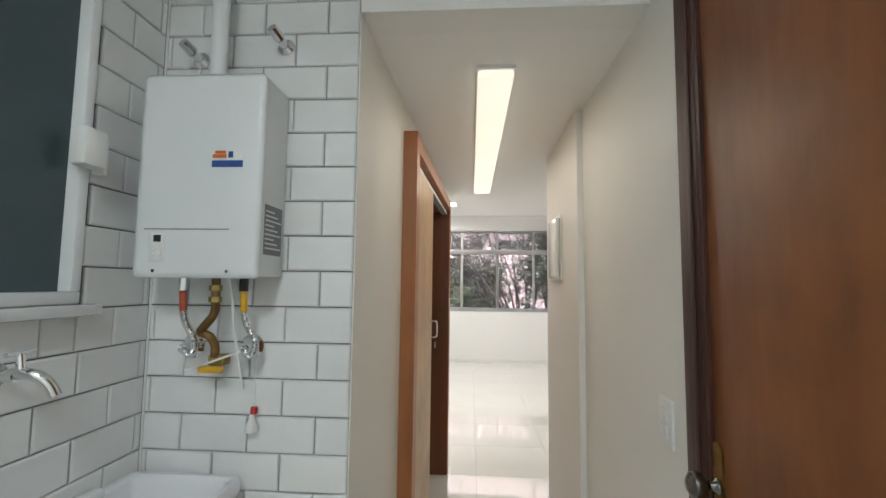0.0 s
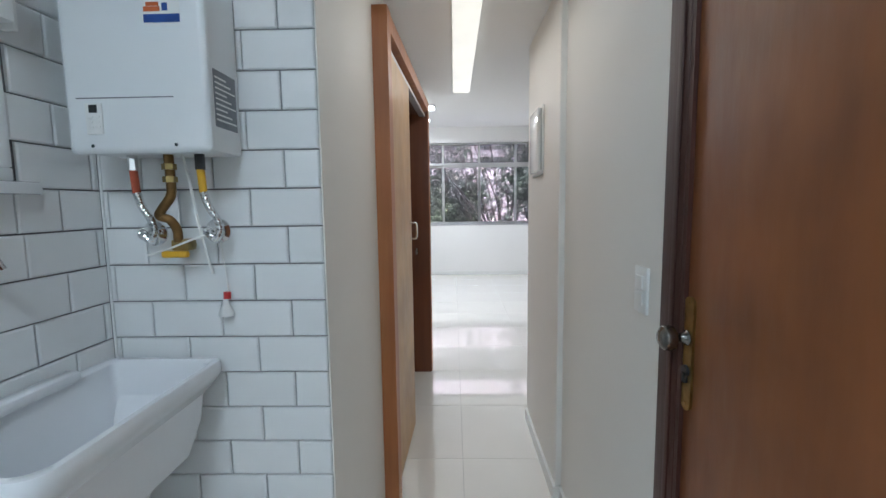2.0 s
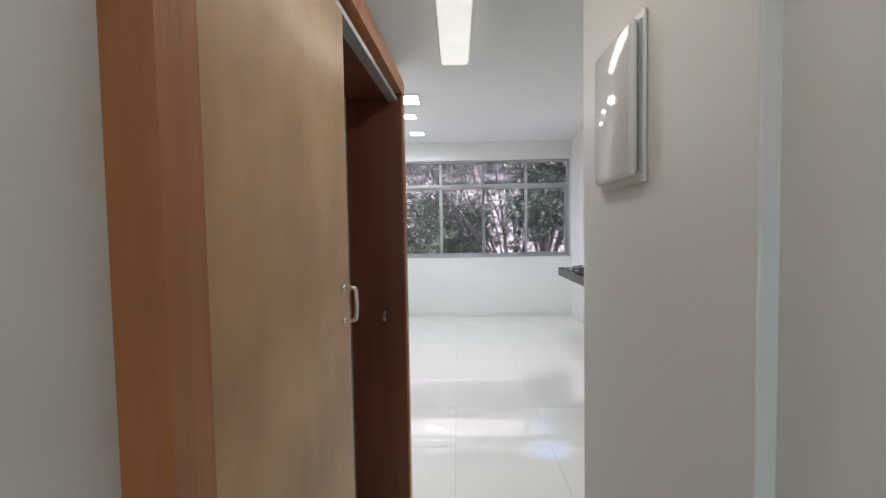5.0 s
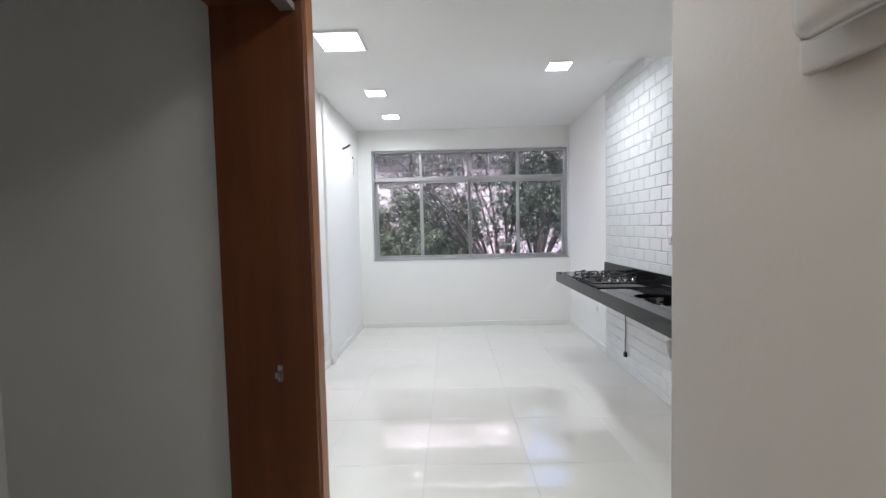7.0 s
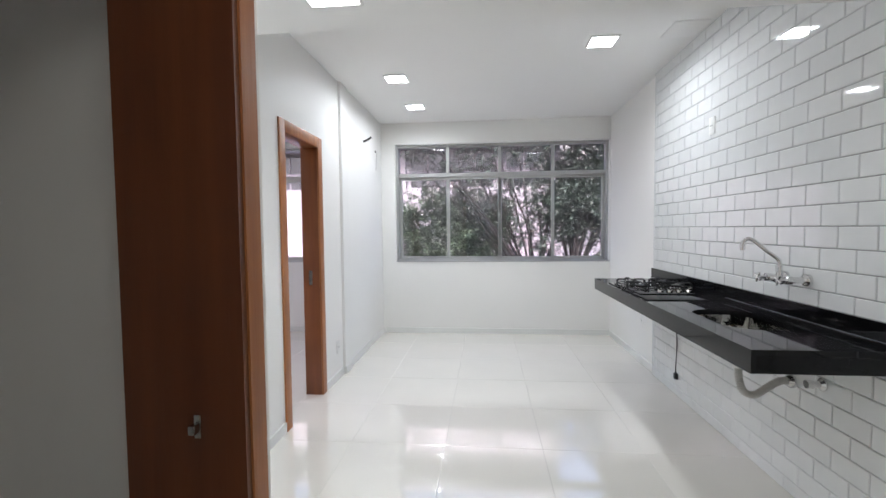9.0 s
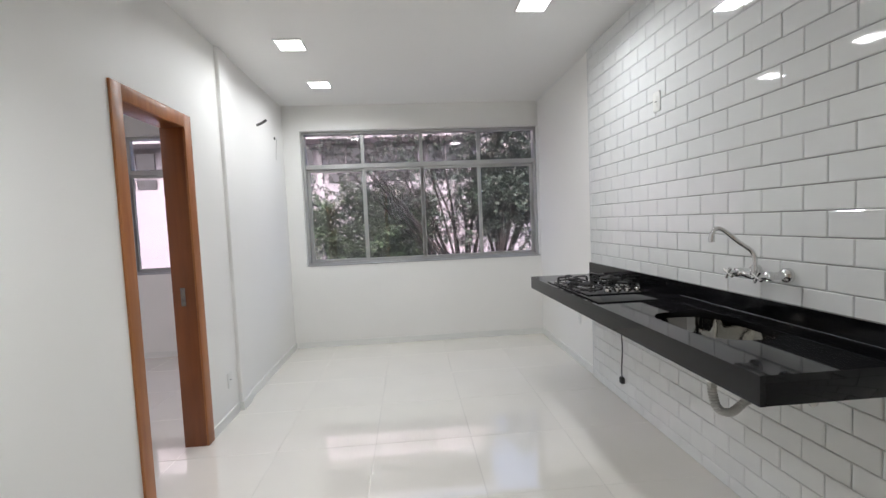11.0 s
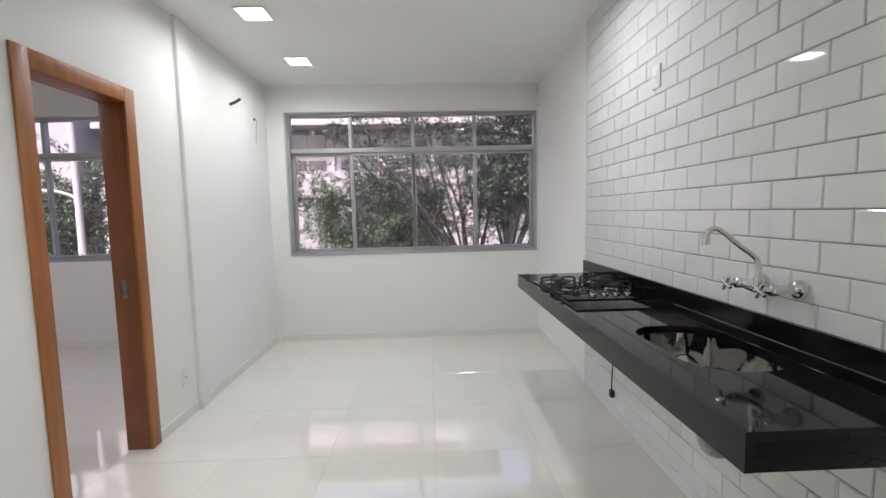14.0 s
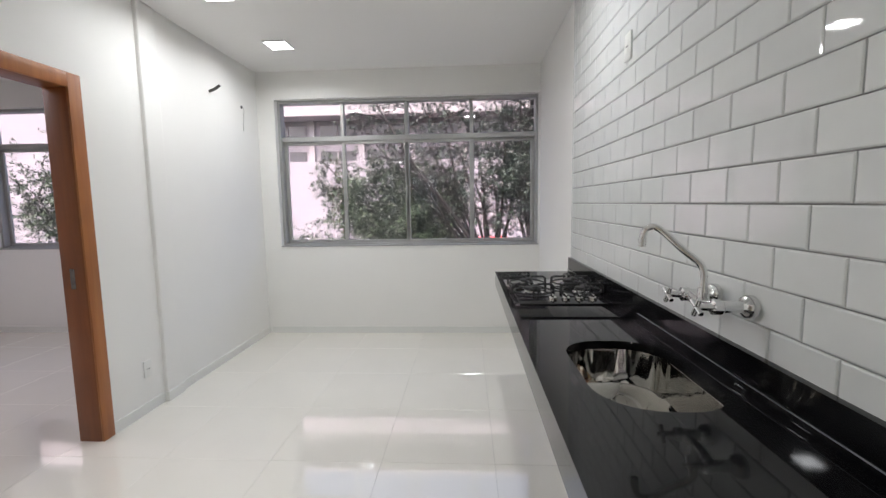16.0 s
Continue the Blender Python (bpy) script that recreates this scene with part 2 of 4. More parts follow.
def rounded(x0, x1, y0, y1, r, seg=6):
    """Outline of a rectangle with rounded corners; r is one radius or four."""
    r = r if isinstance(r, (tuple, list)) else (r,) * 4
    out = []
    for (cx, cy), a0, q in zip(((x1 - r[0], y1 - r[0]), (x0 + r[1], y1 - r[1]), (x0 + r[2], y0 + r[2]), (x1 - r[3], y0 + r[3])), (0, 90, 180, 270), r):
        for k in range(seg + 1):
            a = radians(a0 + 90 * k / seg)
            out.append((cx + q * math.cos(a), cy + q * math.sin(a)))
    return out


def mesh_of(name, bm, mat, smooth=False):
    bmesh.ops.recalc_face_normals(bm, faces=bm.faces)
    me = bpy.data.meshes.new(name)
    bm.to_mesh(me)
    bm.free()
    for m in mat if isinstance(mat, (list, tuple)) else [mat]:
        me.materials.append(m)
    if smooth:
        me.shade_smooth()
        me.set_sharp_from_angle(angle=radians(38))
    return me


def part(name, bm, mat, parent=None, label="", smooth=True):
    ob = new(name, mesh_of(name, bm, mat, smooth))
    if parent:
        ob.parent = parent
    if label:
        ob["label"] = label
    return ob


def thing(name, label, category, at=(0, 0, 0), group=""):
    """An Empty at the base; parts are built in world places and set back by it."""
    ob = new(name)
    ob.location = at
    ob.empty_display_size = 0.05
    return tagged(ob, label, category, group)


def fit_parts(ob):
    """Move the parts' meshes from world places into the frame of their thing."""
    done = set()
    shift = Matrix.Translation(-ob.location)
    for c in ob.children_recursive:
        if c.type == "MESH" and c.data not in done:
            done.add(c.data)
            c.data.transform(shift)
    return ob


def structure(name, bm, mat, label, category, smooth=False):
    return tagged(part(name, bm, mat, None, "", smooth), label, category, kind="structure")


def B():
    return bmesh.new()


# ---- the plan ----
LEFT, RIGHT, TILE_X = -1.07, 1.915, 1.885
FAR, CEILING, LOW = 8.78, 2.805, 2.27
BEAM = 4.93
HALL_R0, HALL_R1, HALL_STEP, HALL_END = 0.495, 0.468, 2.345, 3.11
LAUNDRY_L, TILE_Y = -0.915, 1.60


def hall_left(y):
    """The face of the hall's slightly skewed wall."""
    return -0.325 + (y - 1.6) * 0.042


# floors
bm = box(B(), -4.6, 2.1, -1.2, 8.95, -0.2, -0.0014)
floor = structure("floor", bm, FLOOR_GROUT, "polished cream porcelain floor tiles with thin joints", "floor")

# walls
W0, W1 = 0.958, 2.52
WIN_X0, WIN_X1 = -0.875, 1.903
BED_X0, BED_X1 = -4.2, -1.42
bm = B()
for a, b in ((-4.75, BED_X0), (BED_X1, WIN_X0), (WIN_X1, 2.1)):
    box(bm, a, b, FAR, 8.98, 0, CEILING)
for a, b in ((BED_X0, BED_X1), (WIN_X0, WIN_X1)):
    box(bm, a, b, FAR, 8.98, 0, W0)
    box(bm, a, b, FAR, 8.98, W1, CEILING)
structure("wall_north", bm, WHITE, "white painted wall with a wide window opening", "wall")

bm = B()
box(bm, 1.905, 2.1, HALL_END, 7.275, 0, CEILING)
box(bm, RIGHT, 2.1, 7.275, FAR, 0, CEILING)
structure("wall_east", bm, WHITE, "white painted wall beside the tiled kitchen wall", "wall")

DOOR0, DOOR1, DOOR_TOP = 5.925, 6.575, 2.11
bm = B()
box(bm, LEFT - 0.13, LEFT, 4.06, DOOR0, 0, CEILING)
box(bm, LEFT - 0.13, LEFT, DOOR1, FAR, 0, CEILING)
box(bm, LEFT - 0.13, LEFT, DOOR0, DOOR1, DOOR_TOP, CEILING)
box(bm, LEFT - 0.03, LEFT + 0.03, 7.10, 7.27, 0, CEILING, 0.010)
box(bm, LEFT, LEFT + 0.008, 7.27, FAR, 0, CEILING)
structure("wall_west", bm, WHITE, "white painted wall with a shallow pilaster and doorway", "wall")

# hall
CL0, CL1, CL_TOP = 2.315, 3.90, 2.10
bm = B()
prism(bm, [(hall_left(1.602), 1.602), (hall_left(CL0), CL0), (hall_left(CL0) - 0.215, CL0), (-0.54, 1.755), (-0.54, 1.69), (hall_left(1.6) - 0.0037, 1.69), (hall_left(1.6) - 0.0037, 1.602)], 0, LOW)
prism(bm, [(hall_left(CL1), CL1), (hall_left(4.06), 4.06), (hall_left(4.06) - 0.215, 4.06), (hall_left(CL1) - 0.215, CL1)], 0, LOW)
prism(bm, [(hall_left(CL0), CL0), (hall_left(CL1), CL1), (hall_left(CL1) - 0.215, CL1), (hall_left(CL0) - 0.215, CL0)], CL_TOP, LOW)
structure("wall_hall_west", bm, CREAM, "cream painted hall wall around the sliding door", "wall")
bm = B()
box(bm, LEFT - 0.13, hall_left(4.0) - 0.215, 3.95, 4.06, 0, LOW)
box(bm, -1.3, -0.55, 1.75, 1.85, 0, LOW)
box(bm, -1.3, -1.2, 1.85, 3.95, 0, LOW)
structure("wall_closet", bm, CLOSET, "plain grey inner walls behind the sliding door", "wall")

LD0, LD1, LD_TOP = 0.574, 1.374, 2.24
bm = B()
box(bm, HALL_R0, 0.62, LD1, HALL_STEP, 0, CEILING)
box(bm, HALL_R1, 0.62, HALL_STEP, HALL_END, 0, LOW, 0.004)
box(bm, 0.62, 1.905, HALL_END - 0.12, HALL_END, 0, CEILING)
box(bm, HALL_R0, 0.62, -1.2, LD0, 0, CEILING)
box(bm, HALL_R0, 0.62, LD0, LD1, LD_TOP, CEILING)
structure("wall_hall_east", bm, CREAM, "cream painted hall wall with a shallow vertical step", "wall")

# laundry shell
LW0, LW1, LWZ0, LWZ1 = 0.55, 1.368, 1.425, 2.45
bm = B()
box(bm, LAUNDRY_L - 0.15, LAUNDRY_L - 0.008, -1.2, LW0, 0, CEILING)
box(bm, LAUNDRY_L - 0.15, LAUNDRY_L - 0.008, LW1, 1.75, 0, CEILING)
box(bm, LAUNDRY_L - 0.15, LAUNDRY_L - 0.008, LW0, LW1, 0, LWZ0)
box(bm, LAUNDRY_L - 0.15, LAUNDRY_L - 0.008, LW0, LW1, LWZ1, CEILING)
wall_laundry_west = structure("wall_laundry_west", bm, DARK_GROUT, "white glazed brick-shaped tiles with dark grout", "tiled wall")
bm = box(B(), LAUNDRY_L - 0.008, -0.55, TILE_Y + 0.008, 1.75, 0, CEILING)
prism(bm, [(-0.55, TILE_Y + 0.008), (hall_left(1.6) - 0.004, TILE_Y + 0.008), (hall_left(1.6) - 0.004, 1.68), (-0.55, 1.68)], 0, CEILING)
wall_laundry_north = structure("wall_laundry_north", bm, DARK_GROUT, "white glazed brick-shaped tiles with dark grout", "tiled wall")
bm = box(B(), -1.3, 0.62, -1.35, -1.2, 0, CEILING)
structure("wall_south", bm, WHITE, "white painted wall closing the laundry", "wall")
bm = box(B(), hall_left(1.6) - 0.002, HALL_R0, TILE_Y, 1.72, LOW, CEILING)
structure("wall_lintel", bm, WHITE, "white painted lintel over the hall entrance", "wall")

# ceilings
structure("ceiling_living", box(B(), -1.2, 2.1, BEAM, 8.98, CEILING, CEILING + 0.15), CEIL, "white painted living room ceiling", "ceiling")
structure("ceiling_hall", box(B(), -1.3, 2.1, 1.72, BEAM, LOW, CEILING + 0.15), CEIL, "white lowered hall ceiling with a dropped edge", "ceiling")
structure("ceiling_laundry", box(B(), -1.3, 0.62, -1.35, 1.72, CEILING, CEILING + 0.15), CEIL, "white laundry ceiling", "ceiling")

# bedroom shell
bm = box(B(), -4.75, -4.6, 4.3, 8.78, 0, CEILING)
box(bm, -4.75, -1.2, 4.15, 4.3, 0, CEILING)
structure("wall_bedroom", bm, WHITE, "white painted bedroom walls", "wall")
structure("ceiling_bedroom", box(B(), -4.75, -1.2, 4.15, 8.98, CEILING, CEILING + 0.15), CEIL, "white bedroom ceiling", "ceiling")


# ---- windows ----
def sliding_window(name, x0, x1, label):
    """Aluminium frame, four fixed panes above a transom and four sliding sashes below."""
    ob = thing(name, label, "window", ((x0 + x1) / 2, 8.9, W0))
    ob["kind"] = "structure"
    y0, y1 = 8.845, 8.955
    tz = 2.122
    bm = B()
    for a, b, c, d in ((x0, x1, W1 - 0.03, W1), (x0, x1, W0, W0 + 0.03), (x0, x0 + 0.03, W0 + 0.03, W1 - 0.03), (x1 - 0.03, x1, W0 + 0.03, W1 - 0.03)):
        box(bm, a, b, y0, y1, c, d, 0.003, 1)
    part("window_frame", bm, ALU, ob)
    part("transom", box(B(), x0 + 0.03, x1 - 0.03, y0 + 0.02, y1 - 0.002, tz - 0.032, tz + 0.022, 0.004, 1), ALU, ob)
    step = (x1 - x0) / 4
    for i in (1, 2, 3):
        part("mullion", box(B(), x0 + i * step - 0.019, x0 + i * step + 0.019, y0 + 0.035, y1 - 0.01, tz + 0.022, W1 - 0.03, 0.003, 1), ALU, ob)
    for i in range(4):
        a, b = x0 + i * step + (0.03 if i == 0 else 0.019), x0 + (i + 1) * step - (0.03 if i == 3 else 0.019)
        p = part("pane", box(B(), a, b, 8.918, 8.922, tz + 0.022, W1 - 0.03), PANE, ob, "clear window glass")
        p.visible_shadow = False
        y = 8.895 if i in (1, 2) else 8.93
        sa, sb = x0 + i * step - (0.012 if i else -0.03), x0 + (i + 1) * step + (0.012 if i < 3 else -0.03)
        bm = B()
        z0, z1 = W0 + 0.03, tz - 0.032
        for q in ((sa, sb, z1 - 0.03, z1), (sa, sb, z0, z0 + 0.034), (sa, sa + 0.036, z0 + 0.034, z1 - 0.03), (sb - 0.036, sb, z0 + 0.034, z1 - 0.03)):
            box(bm, q[0], q[1], y - 0.013, y + 0.013, q[2], q[3], 0.003, 1)
        s = part("sash", bm, ALU, ob)
        p = part("pane", box(B(), sa + 0.036, sb - 0.036, y - 0.002, y + 0.002, z0 + 0.034, z1 - 0.03), PANE, s, "clear window glass")
        p.visible_shadow = False
        if i == 1:
            part("latch", box(B(), sb - 0.03, sb - 0.008, y - 0.028, y - 0.013, 1.5, 1.6, 0.004), ALU, s, "small grey window latch")
    part("window_sill", box(B(), x0 + 0.001, x1 - 0.001, FAR - 0.012, y0 - 0.001, W0 + 0.001, W0 + 0.014, 0.004), ALU, ob)
    return fit_parts(ob)


sliding_window("window_1", WIN_X0, WIN_X1, "wide grey aluminium sliding window with four panes")
sliding_window("window_2", BED_X0, BED_X1, "grey aluminium sliding window in the bedroom")


# ---- skirting ----
def skirting(points):
    bm = B()
    for (xa, ya), (xb, yb), nx, ny in points:
        t = 0.012
        prism(bm, [(xa, ya), (xb, yb), (xb + nx * t, yb + ny * t), (xa + nx * t, ya + ny * t)], 0, 0.07)
    return bm


bm = skirting([((LEFT, 4.06), (LEFT, 5.868), 1, 0), ((LEFT, 6.632), (LEFT, 7.10), 1, 0), ((LEFT, 7.10), (LEFT + 0.042, 7.10), 0, -1), ((LEFT + 0.03, 7.10), (LEFT + 0.03, 7.27), 1, 0), ((LEFT + 0.008, 7.27), (LEFT + 0.008, FAR), 1, 0),
               ((-1.02, FAR), (RIGHT, FAR), 0, -1), ((RIGHT, 7.29), (RIGHT, FAR - 0.012), -1, 0),
               ((HALL_R0, 1.46), (HALL_R0, HALL_STEP), -1, 0), ((HALL_R1, HALL_STEP - 0.012), (HALL_R1, HALL_END), -1, 0), ((HALL_R1, HALL_STEP), (HALL_R0, HALL_STEP), 0, -1),
               ((hall_left(1.61), 1.61), (hall_left(2.22), 2.22), 1, 0), ((-4.6, FAR), (-1.2, FAR), 0, -1)])
structure("baseboard", bm, PLASTIC, "low white skirting along the walls", "baseboard")

# ---- hall: sliding door in its wooden surround ----
door = thing("sliding_door", "partly open pale veneer sliding door in an orange wooden surround", "door", (hall_left(3.0), 3.0, 0))


def hx(y, out):
    return (hall_left(y) + out, y)


def slab(y0, y1, a, b, z0, z1):
    return prism(B(), [hx(y0, a), hx(y0, b), hx(y1, b), hx(y1, a)], z0, z1)


part("casing", slab(2.24, 2.315, 0.0, 0.062, 0, 2.145), ORANGE, door)
part("casing", slab(3.902, 3.955, 0.0, 0.055, 0.0, 2.145), ORANGE, door)
part("casing", slab(2.315, 3.902, 0.0, 0.058, 2.075, 2.145), ORANGE, door)
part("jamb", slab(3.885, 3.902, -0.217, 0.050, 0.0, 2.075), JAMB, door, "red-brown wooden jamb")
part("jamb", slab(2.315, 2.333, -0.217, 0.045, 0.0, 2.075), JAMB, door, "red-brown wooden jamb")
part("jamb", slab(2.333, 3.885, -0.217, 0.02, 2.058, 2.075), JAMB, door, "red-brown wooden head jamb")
part("track", slab(2.333, 3.885, -0.012, 0.030, 2.038, 2.057), ALU, door, "aluminium top track")
part("panel", slab(2.335, 3.03, -0.005, 0.03, 0.012, 2.037), PLY, door, "pale veneered sliding panel")
bm = B()
hy = 2.955
hx0 = hall_left(hy) + 0.03
tube(bm, [(hx0, hy, 1.17), (hx0 + 0.032, hy, 1.17), (hx0 + 0.04, hy, 1.185), (hx0 + 0.04, hy, 1.245), (hx0 + 0.032, hy, 1.26), (hx0, hy, 1.26)], 0.0055)
for z in (1.17, 1.26):
    rod(bm, (hx0, hy, z), (hx0 + 0.008, hy, z), 0.011)
part("handle", bm, CHROME, door, "chrome bow handle")
bm = box(B(), hall_left(3.88) - 0.06, hall_left(3.88) - 0.045, 3.88, 3.8855, 0.97, 1.02, 0.002)
box(bm, hall_left(3.88) - 0.06, hall_left(3.88) - 0.045, 3.86, 3.878, 0.985, 1.005, 0.003)
part("keeper", bm, STEEL, door, "small steel latch keeper")
fit_parts(door)

# breaker panel on the hall wall
panel = thing("breaker_panel", "white plastic breaker box with a glossy cover", "breaker panel", (HALL_R1, 2.7, 1.51))
part("body", box(B(), HALL_R1 - 0.010, HALL_R1, 2.665, 2.93, 1.505, 1.85, 0.006), PLASTIC, panel)
part("cover", box(B(), HALL_R1 - 0.030, HALL_R1 - 0.010, 2.68, 2.915, 1.52, 1.838, 0.012, 3), material("glossy_white_cover", (0.78, 0.78, 0.75), 0.08, var=0.01), panel, "glossy white cover")
part("hinge_rail", box(B(), HALL_R1 - 0.014, HALL_R1 - 0.0102, 2.669, 2.681, 1.53, 1.83), ALU, panel, "narrow grey edge")
fit_parts(panel)


def wall_plate(name, label, x, y, z, w, h, facing, keys=2, axis="x"):
    """A rounded plastic plate with rocker keys or socket insets, flat on a wall."""
    ob = thing(name, label, "switch" if "switch" in name else "socket", (x, y, z - h / 2))
    s = facing

    def b(u0, u1, d0, d1, z0, z1, bev):
        d0, d1 = sorted((d0 * s, d1 * s))
        return box(B(), x + d0, x + d1, y + u0, y + u1, z + z0, z + z1, bev) if axis == "x" else box(B(), x + u0, x + u1, y + d0, y + d1, z + z0, z + z1, bev)
    part("plate", b(-w / 2, w / 2, 0, 0.009, -h / 2, h / 2, 0.003), PLASTIC, ob)
    kh = h * 0.62 / keys
    for i in range(keys):
        zc = (i - (keys - 1) / 2) * kh * 1.12
        if "switch" in name:
            part("rocker", b(-w * 0.27, w * 0.27, 0.009, 0.014, zc - kh * 0.46, zc + kh * 0.46, 0.002), PLASTIC, ob)
        else:
            r = part("socket_inset", b(-w * 0.24, w * 0.24, 0.009, 0.011, zc - kh * 0.42, zc + kh * 0.42, 0.001), PLASTIC, ob)
            for u in (-0.009, 0, 0.009):
                part("pin_hole", b(u - 0.0024, u + 0.0024, 0.0105, 0.0118, zc - 0.003, zc + 0.003, 0), BLACK, r)
    return fit_parts(ob)


wall_plate("light_switch", "white two-rocker light switch on the hall wall", HALL_R0, 1.56, 1.142, 0.070, 0.118, -1, 2)
wall_plate("wall_socket", "white wall socket low on the white wall", LEFT, 6.95, 0.30, 0.07, 0.115, 1, 1)
wall_plate("wall_socket", "white double wall socket on the tiled kitchen wall", TILE_X - 0.001, 4.80, 1.145, 0.085, 0.125, -1, 2)
wall_plate("wall_socket", "small white wall socket under the window corner", RIGHT, 7.62, 0.44, 0.06, 0.1, -1, 1)
wall_plate("wall_socket", "small white cover plate high on the tiles", TILE_X - 0.001, 6.24, 2.09, 0.075, 0.12, -1, 1)

# ---- dark entrance door in the laundry ----
d = thing("door_1", "closed brown veneered door with dark frame and brass lock plate", "door", (HALL_R0, 1.06, 0))
d["kind"] = "structure"
for y0, y1 in ((LD1, 1.457), (LD0 - 0.09, LD0)):
    bm = box(B(), HALL_R0 - 0.006, HALL_R0, y0, y1, 0, LD_TOP + 0.08, 0.002)
    box(bm, HALL_R0 - 0.010, HALL_R0 - 0.006, y0 + 0.02, y1 - 0.045, 0, LD_TOP, 0.0015)
    part("casing", bm, DARK_WOOD, d, "dark stained casing")
part("casing", box(B(), HALL_R0 - 0.006, HALL_R0, LD0, LD1, LD_TOP, LD_TOP + 0.08, 0.002), DARK_WOOD, d, "dark stained casing")
part("jamb", box(B(), HALL_R0 - 0.004, 0.6, LD1 - 0.0135, LD1 - 0.0002, 0, LD_TOP), DARK_WOOD, d)
part("leaf", box(B(), HALL_R0 + 0.004, HALL_R0 + 0.04, LD0 + 0.003, LD1 - 0.014, 0.006, LD_TOP - 0.003, 0.002), DOOR_WOOD, d)
px = HALL_R0 + 0.004
bm = prism(B(), [(y, z) for y, z in rounded(1.328, 1.362, 0.931, 1.170, 0.016)], -0.005, 0)
bmesh.ops.transform(bm, matrix=Matrix(((0, 0, 1, px), (1, 0, 0, 0), (0, 1, 0, 0), (0, 0, 0, 1))), verts=bm.verts)
plate = part("lock_plate", bm, BRASS, d, "worn brass lock plate")
bm = lathe(B(), [(0.004, 0.0), (0.016, 0.003), (0.011, 0.009), (0.009, 0.018), (0.013, 0.024), (0.024, 0.031), (0.027, 0.041), (0.024, 0.051), (0.014, 0.058), (0.003, 0.060)], Matrix.Translation((px - 0.005, 1.345, 1.085)) @ Matrix.Rotation(radians(-90), 4, "Y"))
part("knob", bm, AGED, plate, "round dark metal door knob")
bm = rod(B(), (px - 0.005, 1.345, 1.015), (px - 0.011, 1.345, 1.015), 0.012)
box(bm, px - 0.013, px - 0.004, 1.339, 1.351, 0.99, 1.012, 0.002)
part("keyhole", bm, BLACK, plate, "dark keyhole")
for z in (0.945, 1.156):
    part("screw", rod(B(), (px - 0.005, 1.345, z), (px - 0.007, 1.345, z), 0.004, seg=10), BRASS, plate)
fit_parts(d)

# ---- bedroom doorway ----
d = thing("door_2", "open orange wooden doorway lining without its leaf", "door frame", (LEFT, 6.25, 0))
d["kind"] = "structure"
for y0, y1 in ((DOOR0 - 0.055, DOOR0 + 0.028), (DOOR1 - 0.028, DOOR1 + 0.055)):
    part("casing", box(B(), LEFT, LEFT + 0.014, y0, y1, 0, 2.165, 0.002), ORANGE, d)
part("casing", box(B(), LEFT, LEFT + 0.014, DOOR0 + 0.028, DOOR1 - 0.028, DOOR_TOP - 0.028, 2.165, 0.002), ORANGE, d)
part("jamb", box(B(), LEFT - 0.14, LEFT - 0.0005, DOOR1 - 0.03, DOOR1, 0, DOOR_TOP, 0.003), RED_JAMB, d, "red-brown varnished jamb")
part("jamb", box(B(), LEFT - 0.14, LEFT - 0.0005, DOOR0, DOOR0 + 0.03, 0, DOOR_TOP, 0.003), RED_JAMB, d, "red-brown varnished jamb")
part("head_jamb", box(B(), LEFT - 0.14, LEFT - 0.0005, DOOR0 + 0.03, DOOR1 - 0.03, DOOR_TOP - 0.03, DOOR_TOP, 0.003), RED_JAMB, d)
part("strike_plate", box(B(), LEFT - 0.09, LEFT - 0.06, DOOR1 - 0.032, DOOR1 - 0.029, 0.94, 1.06), AGED, d, "small dark strike plate")
fit_parts(d)


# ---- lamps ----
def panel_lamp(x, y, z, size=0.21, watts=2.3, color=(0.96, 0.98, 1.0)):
    ob = thing("ceiling_light", "small square white LED panel flush in the ceiling, added unseen in bedroom and laundry", "ceiling light", (x, y, z - 0.012), "square LED panels")
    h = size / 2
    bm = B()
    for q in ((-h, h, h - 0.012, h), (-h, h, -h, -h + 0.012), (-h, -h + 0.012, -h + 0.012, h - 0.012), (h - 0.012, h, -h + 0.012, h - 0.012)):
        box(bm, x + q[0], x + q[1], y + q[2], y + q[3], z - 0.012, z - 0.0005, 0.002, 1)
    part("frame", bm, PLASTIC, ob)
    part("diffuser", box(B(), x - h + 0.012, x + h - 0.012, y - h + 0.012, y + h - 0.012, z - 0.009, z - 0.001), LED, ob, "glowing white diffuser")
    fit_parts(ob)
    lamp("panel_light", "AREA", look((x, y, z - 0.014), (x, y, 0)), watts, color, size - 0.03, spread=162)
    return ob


for x, y, z, w in ((1.206, 6.49, CEILING, 2.6), (-0.50, 7.09, CEILING, 1.9), (-0.475, 8.03, CEILING, 1.9), (-0.25, 4.62, LOW, 2.3)):
    panel_lamp(x, y, z, watts=w)
# bedroom: an added fill panel, never in view, standing in for window daylight
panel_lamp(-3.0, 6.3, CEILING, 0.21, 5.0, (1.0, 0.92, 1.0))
# laundry: invented panel behind the camera, tinted blue to imitate daylight
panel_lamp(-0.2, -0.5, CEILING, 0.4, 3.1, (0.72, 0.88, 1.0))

ob = thing("strip_light", "long slim fluorescent strip fixture under the hall ceiling", "ceiling light", (0.085, 2.94, LOW - 0.04))
part("housing", box(B(), 0.015, 0.155, 1.92, 3.96, LOW - 0.014, LOW, 0.002), PLASTIC, ob)
part("diffuser", box(B(), 0.019, 0.151, 1.925, 3.955, LOW - 0.045, LOW - 0.014, 0.01, 2), STRIP, ob, "milky glowing diffuser")
fit_parts(ob)
